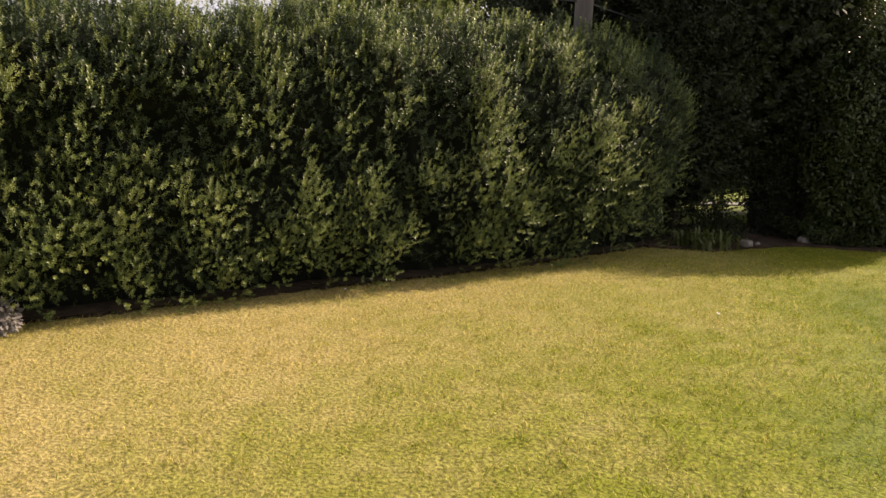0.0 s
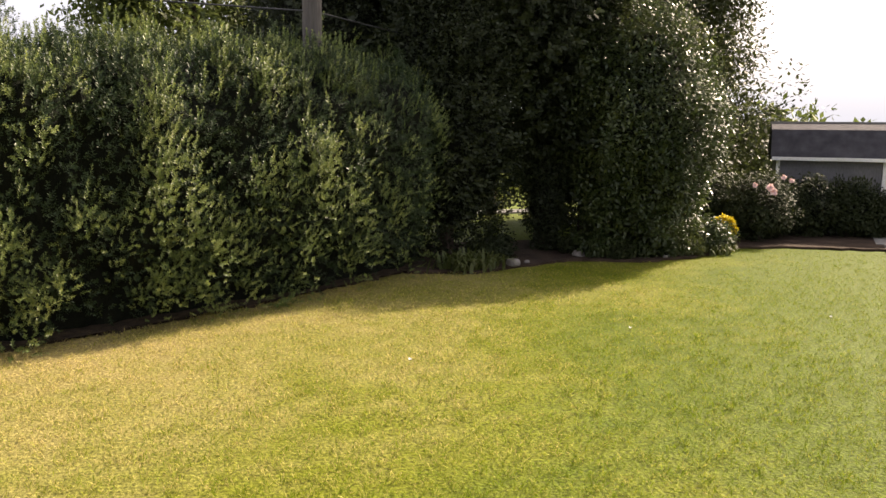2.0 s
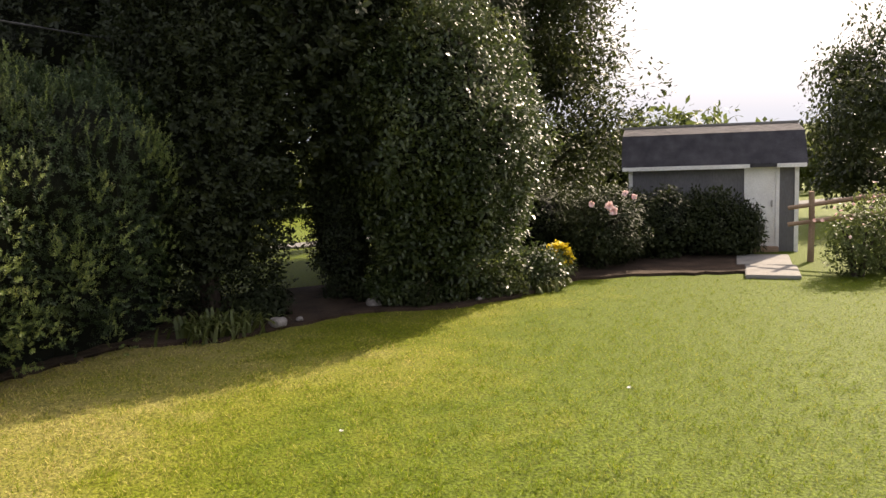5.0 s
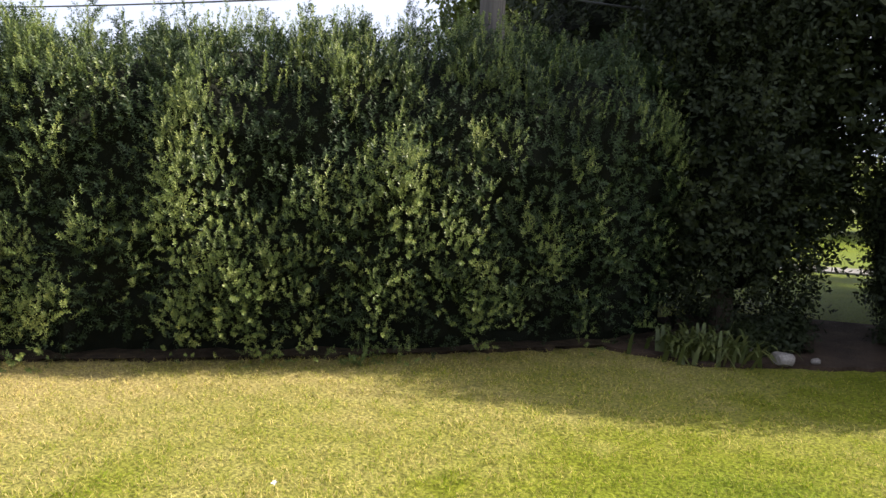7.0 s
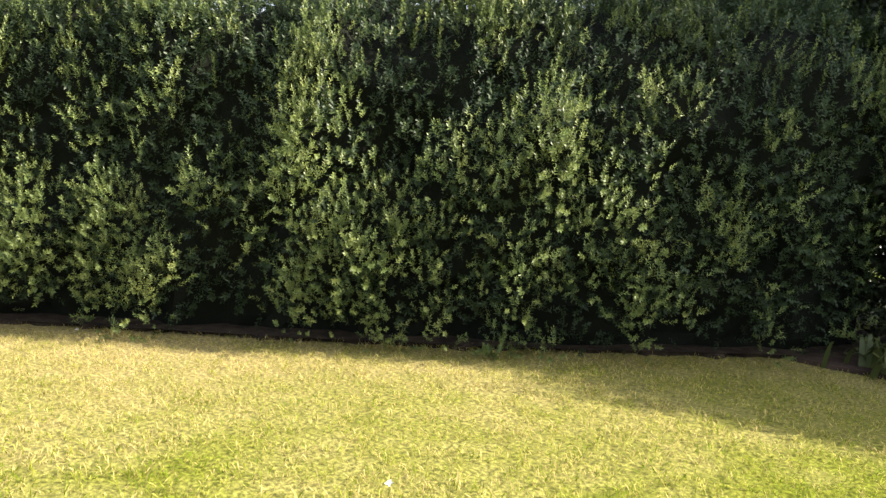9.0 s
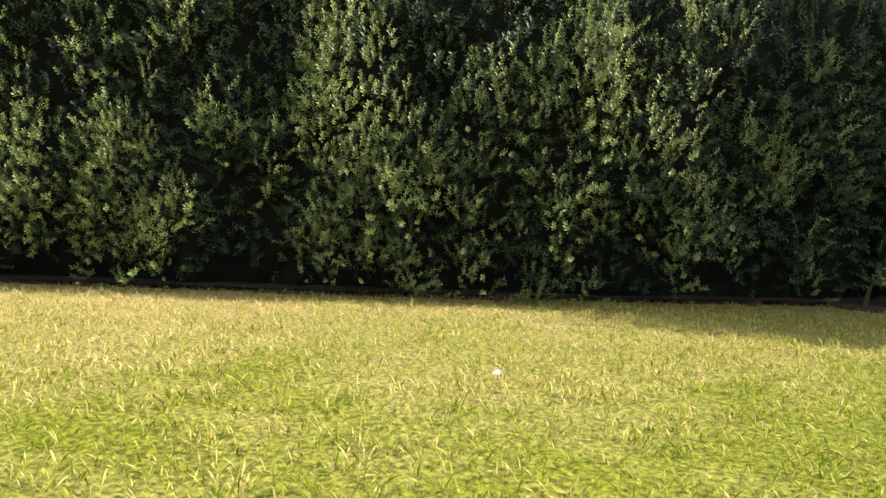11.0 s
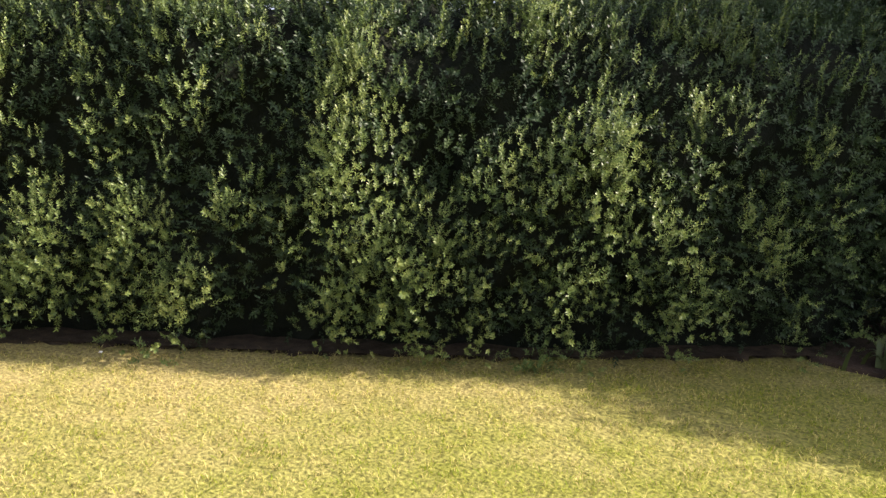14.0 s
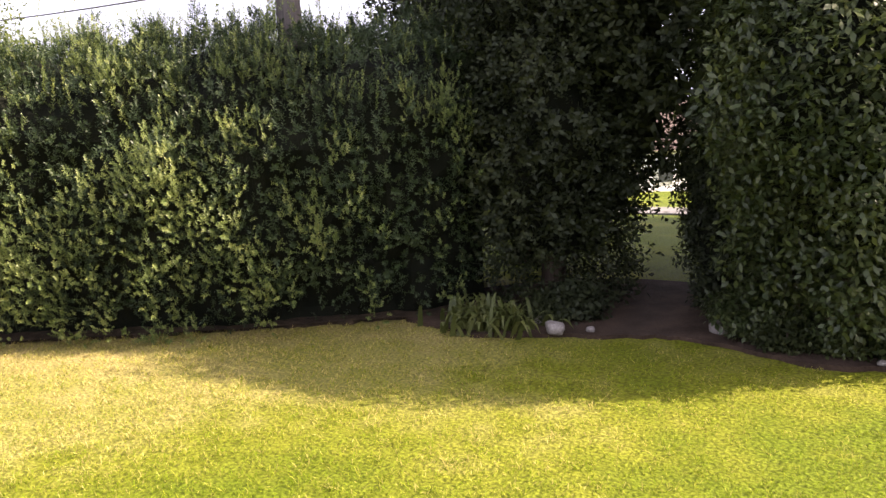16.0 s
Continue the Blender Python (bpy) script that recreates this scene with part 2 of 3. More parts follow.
def sprig(length, leaves, leaf, width, spread=0.9, seed=0):
    """An upright shoot with leaves set round its stem; the leaf corners as an array."""
    g = np.random.default_rng(seed)
    out = []
    for k in range(leaves):
        h = length * (0.1 + 0.9 * (k + g.random()) / leaves)
        a = k * 2.4 + g.random() * 0.7
        up = 0.35 + 0.5 * h / length + 0.25 * g.random()
        d = np.array((math.cos(a) * spread, math.sin(a) * spread, up))
        d *= leaf * (0.75 + 0.5 * g.random()) / np.linalg.norm(d)
        out.append(leaf_quad((0, 0, h), np.array((0, 0, h)) + d, width * (0.8 + 0.4 * g.random())))
    return np.array(out).reshape(-1, 3)


def cluster(size, leaves, leaf, width, seed=0):
    """A loose bunch of leaves pointing outwards and down."""
    g = np.random.default_rng(seed)
    out = []
    for k in range(leaves):
        d = g.normal(size=3)
        d /= np.linalg.norm(d)
        b = d * size * g.random() ** 0.5
        t = d + np.array((0, 0, -0.35)) + 0.5 * g.normal(size=3)
        t *= leaf * (0.7 + 0.6 * g.random()) / np.linalg.norm(t)
        out.append(leaf_quad(b, b + t, width * (0.7 + 0.6 * g.random()), 0.1))
    return np.array(out).reshape(-1, 3)


def scatter(name, templates, places, axes, sizes, mat, parent=None, label="", kind=""):
    """Sets leaf templates at places, their z along axes, turned at random, as one mesh of loose leaves."""
    n = len(places)
    which = rng.integers(0, len(templates), n)
    axes = axes / (np.linalg.norm(axes, axis=1, keepdims=True) + 1e-9)
    turn = rng.random(n) * math.tau
    ref = np.stack([np.cos(turn), np.sin(turn), 0.05 * np.ones(n)], 1)
    ex = np.cross(ref, axes)
    ex /= np.linalg.norm(ex, axis=1, keepdims=True) + 1e-9
    ey = np.cross(axes, ex)
    chunks = []
    for k, tp in enumerate(templates):
        s = which == k
        v = tp[None, :, :] * sizes[s][:, None, None]
        chunks.append((places[s][:, None, :] + v[..., 0:1] * ex[s][:, None, :] + v[..., 1:2] * ey[s][:, None, :] + v[..., 2:3] * axes[s][:, None, :]).reshape(-1, 3))
    co = np.concatenate(chunks).astype(np.float32)
    quads = len(co) // 4
    me = bpy.data.meshes.new(name)
    me.vertices.add(len(co))
    me.vertices.foreach_set("co", co.ravel())
    me.loops.add(quads * 4)
    me.loops.foreach_set("vertex_index", np.arange(quads * 4, dtype=np.int32))
    me.polygons.add(quads)
    me.polygons.foreach_set("loop_start", np.arange(0, quads * 4, 4, dtype=np.int32))
    me.update(calc_edges=True)
    ob = part(name, me, mat, parent, label)
    if kind:
        ob["kind"] = kind
    return ob


def lump(seed, p, scale):
    """Smooth noise from -1 to 1 for many points."""
    p = np.asarray(p, float) * scale + seed * 17.3
    i = np.floor(p).astype(np.int64)
    f = p - i
    f = f * f * (3 - 2 * f)
    out = 0
    for dx in (0, 1):
        for dy in (0, 1):
            for dz in (0, 1):
                h = ((i[:, 0] + dx) * 374761393 + (i[:, 1] + dy) * 668265263 + (i[:, 2] + dz) * 2147483647) & 0xFFFFFFFF
                h = ((h ^ (h >> 13)) * 1274126177) & 0xFFFFFFFF
                v = (h & 0xFFFF) / 32768.0 - 1
                w = (f[:, 0] if dx else 1 - f[:, 0]) * (f[:, 1] if dy else 1 - f[:, 1]) * (f[:, 2] if dz else 1 - f[:, 2])
                out = out + v * w
    return out


# ---- ground ----
def rolling(x, y):
    """Ground height: flat lawn, falling away past the gap towards the road."""
    d = np.clip(np.asarray(y, float) - 12.5, 0, 38)
    return -0.08 * (d - 1.5 * (1 - np.exp(-d / 1.5)))


xs = np.concatenate([[-3000, -800, -250, -90, -45], np.arange(-24, 34, 0.8), [45, 90, 250, 800, 3000]])
ys = np.concatenate([[-3000, -800, -250, -90, -45], np.arange(-22, 60, 0.8), [90, 250, 800, 3000]])
bm = bmesh.new()
grid = [[bm.verts.new((x, y, float(rolling(x, y)) + (0.02 * noise.noise((x * 0.5, y * 0.5, 0)) if abs(x) < 40 and abs(y) < 70 else 0))) for x in xs] for y in ys]
for a, b in zip(grid, grid[1:]):
    for k in range(len(xs) - 1):
        bm.faces.new((a[k], a[k + 1], b[k + 1], b[k]))
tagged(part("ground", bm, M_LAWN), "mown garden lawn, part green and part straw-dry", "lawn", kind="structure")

# hedge foot, from the near end to the far end, and the unit normal towards the lawn
FOOT = np.array([(-8.0, 4.05), (-4.3, 5.55), (-3.0, 6.32), (-2.0, 6.92), (-1.0, 7.47), (0.0, 8.05), (1.0, 8.68), (2.0, 9.42), (3.0, 10.2), (3.95, 10.85)])
SEG = np.linalg.norm(np.diff(FOOT, axis=0), axis=1)
RUN = np.concatenate([[0], np.cumsum(SEG)])


def foot(s):
    return np.stack([np.interp(s, RUN, FOOT[:, 0]), np.interp(s, RUN, FOOT[:, 1])], 1)


def lawnward(s):
    d = foot(s + 0.4) - foot(s - 0.4)
    d /= np.linalg.norm(d, axis=1, keepdims=True) + 1e-9
    return np.stack([d[:, 1], -d[:, 0]], 1)


# cross-section of the hedge: how far it stands out from its foot, and the height
PROFILE = np.array([(0.1, 0.02), (0.34, 0.3), (0.52, 0.8), (0.64, 1.4), (0.58, 2.0), (0.38, 2.45), (0.08, 2.75), (-0.35, 2.97), (-0.9, 3.04), (-1.4, 2.9), (-1.8, 2.4), (-1.9, 1.6), (-1.9, 0.05)])
PLEN = np.concatenate([[0], np.cumsum(np.linalg.norm(np.diff(PROFILE, axis=0), axis=1))])


def hedge_point(s, v, sink=0.0):
    """Points and outward directions on the hedge; s metres along it, v metres up its face and over."""
    out, z = np.interp(v, PLEN, PROFILE[:, 0]), np.interp(v, PLEN, PROFILE[:, 1])
    o2, z2 = np.interp(v + 0.1, PLEN, PROFILE[:, 0]), np.interp(v + 0.1, PLEN, PROFILE[:, 1])
    o1, z1 = np.interp(v - 0.1, PLEN, PROFILE[:, 0]), np.interp(v - 0.1, PLEN, PROFILE[:, 1])
    nrm = np.stack([z2 - z1, o1 - o2], 1)
    nrm /= np.linalg.norm(nrm, axis=1, keepdims=True) + 1e-9
    b, n2 = foot(s), lawnward(s)
    probe = np.stack([s * 1.0, v * 0.7, 0 * s], 1)
    bump = 0.12 * lump(1, probe, 1.3) + 0.17 * lump(2, probe, 3.7) + 0.13 * lump(4, probe, 8.0) - sink
    out = out * np.where(out > 0, np.interp(b[:, 0], [-3.0, -1.0, 0.5, 2.0], [0.35, 0.5, 0.75, 1.0]), 1.0)
    out, z = out + bump * nrm[:, 0], z + bump * nrm[:, 1]
    out = out - 0.75 * np.clip(1 - (RUN[-1] - s) / 1.1, 0, 1) ** 2 * np.clip(out + 0.6, 0, 1)
    z = z * np.interp(b[:, 0], [-6.0, -3.4, -1.5, 0.2, 1.6], [0.91, 0.93, 0.97, 1.0, 1.0])
    p = np.stack([b[:, 0] + n2[:, 0] * out, b[:, 1] + n2[:, 1] * out, np.maximum(z, 0.03)], 1)
    d = np.stack([n2[:, 0] * nrm[:, 0], n2[:, 1] * nrm[:, 0], nrm[:, 1]], 1)
    return p, d, bump + sink


def build_hedge():
    hedge = thing("hedge", "tall clipped evergreen hedge with dense small-leaved green shoots", "hedge", (0, 8, 0))
    length, vmax = RUN[-1], PLEN[-1]
    # solid inner body, near-black so that gaps between leaves read as shade
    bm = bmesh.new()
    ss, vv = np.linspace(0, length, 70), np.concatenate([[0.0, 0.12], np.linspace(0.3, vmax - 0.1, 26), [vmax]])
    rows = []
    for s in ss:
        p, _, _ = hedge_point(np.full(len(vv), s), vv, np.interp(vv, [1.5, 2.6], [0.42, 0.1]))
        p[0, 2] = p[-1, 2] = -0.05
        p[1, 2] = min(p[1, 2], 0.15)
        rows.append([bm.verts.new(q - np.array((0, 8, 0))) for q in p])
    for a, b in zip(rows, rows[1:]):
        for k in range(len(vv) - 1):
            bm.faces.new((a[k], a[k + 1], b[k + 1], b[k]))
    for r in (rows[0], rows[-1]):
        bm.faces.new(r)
    part("shade_core", bm, M_CORE, hedge, "solid core inside the hedge, its inner shade painted near-black")
    # short shoots deep in the face, coloured dark to deepen the hollows' shade
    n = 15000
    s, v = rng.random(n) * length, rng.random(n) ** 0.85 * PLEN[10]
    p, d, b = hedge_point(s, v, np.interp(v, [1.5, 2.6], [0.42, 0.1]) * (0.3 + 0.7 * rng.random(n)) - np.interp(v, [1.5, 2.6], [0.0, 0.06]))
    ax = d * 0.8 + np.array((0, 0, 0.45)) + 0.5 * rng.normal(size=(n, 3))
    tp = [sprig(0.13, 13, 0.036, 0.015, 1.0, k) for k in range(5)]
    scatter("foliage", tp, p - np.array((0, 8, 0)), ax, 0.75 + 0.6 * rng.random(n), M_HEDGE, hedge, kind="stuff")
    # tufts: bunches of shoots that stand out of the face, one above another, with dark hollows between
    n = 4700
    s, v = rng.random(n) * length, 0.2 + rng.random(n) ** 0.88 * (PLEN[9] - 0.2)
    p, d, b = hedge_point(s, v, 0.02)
    # pale tufts thin out towards the far end, darkening it under the trees
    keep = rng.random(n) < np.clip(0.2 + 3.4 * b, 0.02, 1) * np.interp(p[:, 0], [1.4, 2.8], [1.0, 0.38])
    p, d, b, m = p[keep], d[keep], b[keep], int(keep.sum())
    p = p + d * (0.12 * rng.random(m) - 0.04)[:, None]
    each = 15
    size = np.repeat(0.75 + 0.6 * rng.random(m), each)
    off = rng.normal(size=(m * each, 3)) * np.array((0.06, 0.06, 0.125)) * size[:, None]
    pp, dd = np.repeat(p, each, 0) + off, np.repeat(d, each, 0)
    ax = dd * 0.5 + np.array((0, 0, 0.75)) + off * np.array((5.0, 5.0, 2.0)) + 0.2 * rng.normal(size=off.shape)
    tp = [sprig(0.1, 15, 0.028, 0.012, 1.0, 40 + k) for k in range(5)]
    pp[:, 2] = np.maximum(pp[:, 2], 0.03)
    scatter("young_foliage", tp, pp - np.array((0, 8, 0)), ax, 0.75 * size + 0.3 * rng.random(len(pp)), M_SHOOT, hedge, "lighter tufts of young leaves, partly painted as sunlit", kind="stuff")
    # leafy spires that stand up along the top
    k = 230
    s, v = rng.random(k) * length, PLEN[5] + rng.random(k) * (PLEN[9] - PLEN[5])
    p, d, b = hedge_point(s, v, 0.08)
    each = 34
    tall = np.repeat(0.16 + 0.34 * rng.random(k) ** 1.5, each)
    h = rng.random(k * each)
    off = rng.normal(size=(k * each, 3)) * 0.075 * (1.1 - h)[:, None]
    off[:, 2] = h * tall
    pp = np.repeat(p, each, 0) + off
    ax = off * np.array((8.0, 8.0, 0)) + np.array((0, 0, 0.7)) + 0.3 * rng.normal(size=off.shape)
    scatter("spire_foliage", tp, pp - np.array((0, 8, 0)), ax, 0.85 + 0.4 * rng.random(len(pp)), M_HEDGE, hedge, kind="stuff")
    # long upright shoots along the shoulder and top
    n = 2200
    s, v = rng.random(n) * length, PLEN[4] + rng.random(n) ** 0.7 * (PLEN[10] - PLEN[4])
    p, d, b = hedge_point(s, v, 0.0)
    keep = rng.random(n) < np.clip(0.25 + 1.8 * b, 0, 1)
    p, d, m = p[keep], d[keep], int(keep.sum())
    ax = d * 0.15 + np.array((0, 0, 1.0)) + 0.12 * rng.normal(size=(m, 3))
    tp = [sprig(0.26, 32, 0.03, 0.015, 0.75, 20 + k) for k in range(4)]
    scatter("shoot_foliage", tp, p - np.array((0, 8, 0)), ax, 0.6 + 0.8 * rng.random(m), M_SHOOT, hedge, "upright unclipped shoots", kind="stuff")


build_hedge()


def column(d, square):
    """Round directions, made more like a column the smaller square is."""
    h = np.sqrt(np.clip(1 - d[:, 2] ** 2, 1e-9, 1))
    k = h ** square / h
    return np.stack([d[:, 0] * k, d[:, 1] * k, d[:, 2]], 1)


def blob_points(n, centre, radii, seed, rough=0.25, shell=0.45, square=1.0):
    """Places in the outer shell of an uneven rounded crown, with outward directions."""
    d = rng.normal(size=(n, 3))
    d /= np.linalg.norm(d, axis=1, keepdims=True)
    r = 1 + rough * lump(seed, d, 2.2) + 0.5 * rough * lump(seed + 3, d, 5.0)
    r *= 1 - shell * rng.random(n) ** 1.6
    return np.array(centre) + column(d, square) * np.array(radii) * r[:, None], d


def core_mesh(centre, radii, seed, rough=0.25, shrink=0.7, square=1.0):
    bm = bmesh.new()
    bmesh.ops.create_icosphere(bm, subdivisions=3, radius=1)
    co = np.array([v.co[:] for v in bm.verts])
    r = shrink * (1 + rough * lump(seed, co, 2.2))
    for v, c, k in zip(bm.verts, column(co, square), r):
        v.co = Vector(np.array(centre) + c * np.array(radii) * k)
    return bm


def build_conifer(name, label, at, height, radius, seed, n=5000, mat=M_YEW, low=0.1, category="tree", leaf=0.07, lean=0.0, core=True, square=1.0):
    """A dense dark evergreen: trunk, limbs and a tall uneven crown."""
    t = thing(name, label, category, (*at, float(rolling(*at))))
    bm = bmesh.new()
    tube(bm, [(0, 0, -0.1), (0.03, 0.02, height * 0.3), (0.02 + lean, -0.03, height * 0.65), (lean, 0, height * 0.96)], [0.05 + radius * 0.09, 0.04 + radius * 0.07, 0.06, 0.015])
    part("trunk", bm, M_BARK, t)
    g = np.random.default_rng(seed)
    for k in range(9):
        a, z = k * 2.4 + g.random(), height * (max(low, 0.12) + 0.75 * k / 9)
        r = radius * 0.75 * (1 - 0.5 * k / 9)
        part("limb", tube(bmesh.new(), [(0, 0, z), (math.cos(a) * r * 0.5, math.sin(a) * r * 0.5, z + 0.12), (math.cos(a) * r, math.sin(a) * r, z + 0.3)], [0.045, 0.03, 0.01], 5), M_BARK, t)
    c, rad = (lean * 0.5, 0, height * (0.5 + low / 2)), (radius, radius, height * (0.5 - low / 2))
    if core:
        part("shade_core", core_mesh(c, rad, seed, 0.25, 0.74, square), M_CORE, t, "solid core inside the crown, its inner shade painted near-black")
    p, d = blob_points(n, c, rad, seed, 0.25, 0.45, square)
    p[:, 2] = np.maximum(p[:, 2], 0.05)
    ax = d * 0.6 + np.array((0, 0, 0.5)) + 0.4 * rng.normal(size=(n, 3))
    tp = [sprig(0.22, 9, leaf, leaf * 0.5, 1.1, seed * 10 + k) for k in range(4)]
    scatter("crown", tp, p, ax, 0.8 + 0.8 * rng.random(n), mat, t, kind="stuff")
    return t


def build_broadleaf(name, label, at, height, crown, n, mat, leaf, seed, category="tree", trunk=0.12, clumps=9, low=0.35, per=6):
    """A trunk with limbs that each end in a clump of leaves, leaving gaps between."""
    z0 = float(rolling(*at))
    t = thing(name, label, category, (*at, z0))
    g = np.random.default_rng(seed)
    bm, centres = bmesh.new(), []
    tube(bm, [(0, 0, -0.15), (0.05, 0.03, height * low), (0.1, -0.05, height * 0.62), (0.0, 0.05, height * 0.9)], [trunk, trunk * 0.8, trunk * 0.5, trunk * 0.15])
    part("trunk", bm, M_BARK, t)
    for k in range(clumps):
        a, f = k * 2.4 + g.random() * 0.8, (k + 0.5) / clumps
        z = height * (low + (0.97 - low) * f)
        r = crown * (0.85 - 0.6 * abs(f - 0.4)) * (0.55 + 0.45 * g.random())
        e = (math.cos(a) * r, math.sin(a) * r, z)
        centres.append(e)
        s = max(height * low * 0.8, z - r * 0.9)
        part("limb", tube(bmesh.new(), [(0.05, 0, s), (e[0] * 0.5, e[1] * 0.5, (s + z) / 2 + 0.1), e], [trunk * 0.4, trunk * 0.25, trunk * 0.08], 5), M_BARK, t)
    ps, ds = [], []
    for k, e in enumerate(centres):
        rr = crown * (0.36 + 0.2 * g.random())
        p, d = blob_points(n // clumps, e, (rr, rr, rr * 0.8), seed + k, 0.45, 0.8)
        ps.append(p), ds.append(d)
    p, d = np.concatenate(ps), np.concatenate(ds)
    tp = [cluster(leaf * 2.2, per, leaf, leaf * 0.5, seed * 7 + k) for k in range(4)]
    scatter("crown", tp, p, d * 0.3 + np.array((0, 0, 1.0)) + 0.3 * rng.normal(size=d.shape), 0.8 + 0.5 * rng.random(len(p)), mat, t, kind="stuff")
    return t


def build_shrub(name, label, at, height, radii, n, mat, leaf, seed, category="shrub", per=9, low=0.0, core=True, stems=7):
    """A bush of several stems under a rounded, uneven head of leaves."""
    t = thing(name, label, category, (*at, float(rolling(*at))))
    g = np.random.default_rng(seed)
    for k in range(stems):
        a = k * 2.4 + g.random()
        r = 0.12 * radii[0]
        e = (math.cos(a) * radii[0] * 0.6, math.sin(a) * radii[1] * 0.6, height * (0.55 + 0.3 * g.random()))
        part("stem", tube(bmesh.new(), [(math.cos(a) * r, math.sin(a) * r, -0.05), (e[0] * 0.45, e[1] * 0.45, e[2] * 0.5), e], [0.03 * height ** 0.5, 0.022 * height ** 0.5, 0.006], 5), M_BARK, t)
    c, rad = (0, 0, (height + low) / 2), (radii[0], radii[1], (height - low) / 2)
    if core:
        part("shade_core", core_mesh(c, rad, seed, 0.25, 0.7), M_CORE, t, "solid core inside the bush, its inner shade painted near-black")
    p, d = blob_points(n, c, rad, seed, 0.28, 0.45)
    p[:, 2] = np.maximum(p[:, 2], 0.04)
    tp = [cluster(leaf * 1.5, per, leaf, leaf * 0.5, seed * 5 + k) for k in range(4)]
    scatter("leaves", tp, p, d * 0.5 + np.array((0, 0, 0.8)) + 0.3 * rng.normal(size=d.shape), 0.75 + 0.5 * rng.random(n), mat, t, kind="stuff")
    return t


# ---- trees and big shrubs at the end of the hedge ----
build_conifer("evergreen_tree", "dense dark evergreen tree at the end of the hedge", (4.3, 11.75), 5.6, 1.05, 3, 8000, low=0.0, square=0.35, leaf=0.055)
build_conifer("evergreen_tree", "tall dark evergreen tree behind the hedge", (2.9, 13.8), 7.0, 1.7, 4, 6500, low=0.05, leaf=0.075)
build_conifer("evergreen_tree", "dark evergreen tree beside the gap, behind the tall shrub", (7.0, 12.1), 5.2, 0.85, 5, 5500, low=0.0, square=0.4, leaf=0.055)
build_conifer("evergreen_tree", "tall dark evergreen tree whose boughs hang over the gap", (6.5, 12.75), 7.2, 1.75, 8, 8500, low=0.2, leaf=0.08, lean=-0.9, core=False, square=0.35)
build_conifer("evergreen_tree", "tall dark evergreen tree behind the tall shrub", (8.9, 15.0), 7.4, 1.7, 9, 6000, low=0.08, leaf=0.08, core=False)
build_shrub("tall_shrub", "tall rounded shrub with glossy green leaves, lit from behind", (7.6, 11.2), 4.15, (1.35, 1.3), 10000, M_SHRUB, 0.07, 6, per=7)

build_shrub("evergreen_bush", "dense dark evergreen bush beside the gap", (6.15, 11.85), 2.3, (0.45, 0.45), 1900, M_YEW, 0.055, 21, per=8)

# ---- trees farther off ----
build_broadleaf("broadleaf_tree", "tall leafy green tree far behind the hedge", (0.0, 20.5), 9.0, 3.2, 5100, M_FAR, 0.18, 11, trunk=0.2, clumps=11)
build_broadleaf("broadleaf_tree", "tall leafy green tree far behind the hedge", (9.0, 23.5), 10.5, 3.8, 6120, M_FAR, 0.18, 12, trunk=0.24, clumps=12)
build_broadleaf("broadleaf_tree", "leafy tree beyond the near end of the hedge", (-19.0, 15.5), 8.6, 3.2, 4760, M_FAR, 0.18, 13, trunk=0.2)
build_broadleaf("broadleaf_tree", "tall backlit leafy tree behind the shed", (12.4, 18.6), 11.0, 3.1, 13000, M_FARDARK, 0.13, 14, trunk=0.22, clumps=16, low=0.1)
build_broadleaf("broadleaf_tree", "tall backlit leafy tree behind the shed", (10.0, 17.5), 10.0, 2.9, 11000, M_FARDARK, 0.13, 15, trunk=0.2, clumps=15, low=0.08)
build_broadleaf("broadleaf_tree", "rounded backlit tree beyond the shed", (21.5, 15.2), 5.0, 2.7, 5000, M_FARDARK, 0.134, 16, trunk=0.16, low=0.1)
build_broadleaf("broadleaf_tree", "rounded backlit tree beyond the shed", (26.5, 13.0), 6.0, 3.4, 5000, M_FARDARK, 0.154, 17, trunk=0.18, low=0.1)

# ---- shed ----
SHED_L, SHED_R = Vector((11.95, 13.3, 0)), Vector((14.3, 11.6, 0))


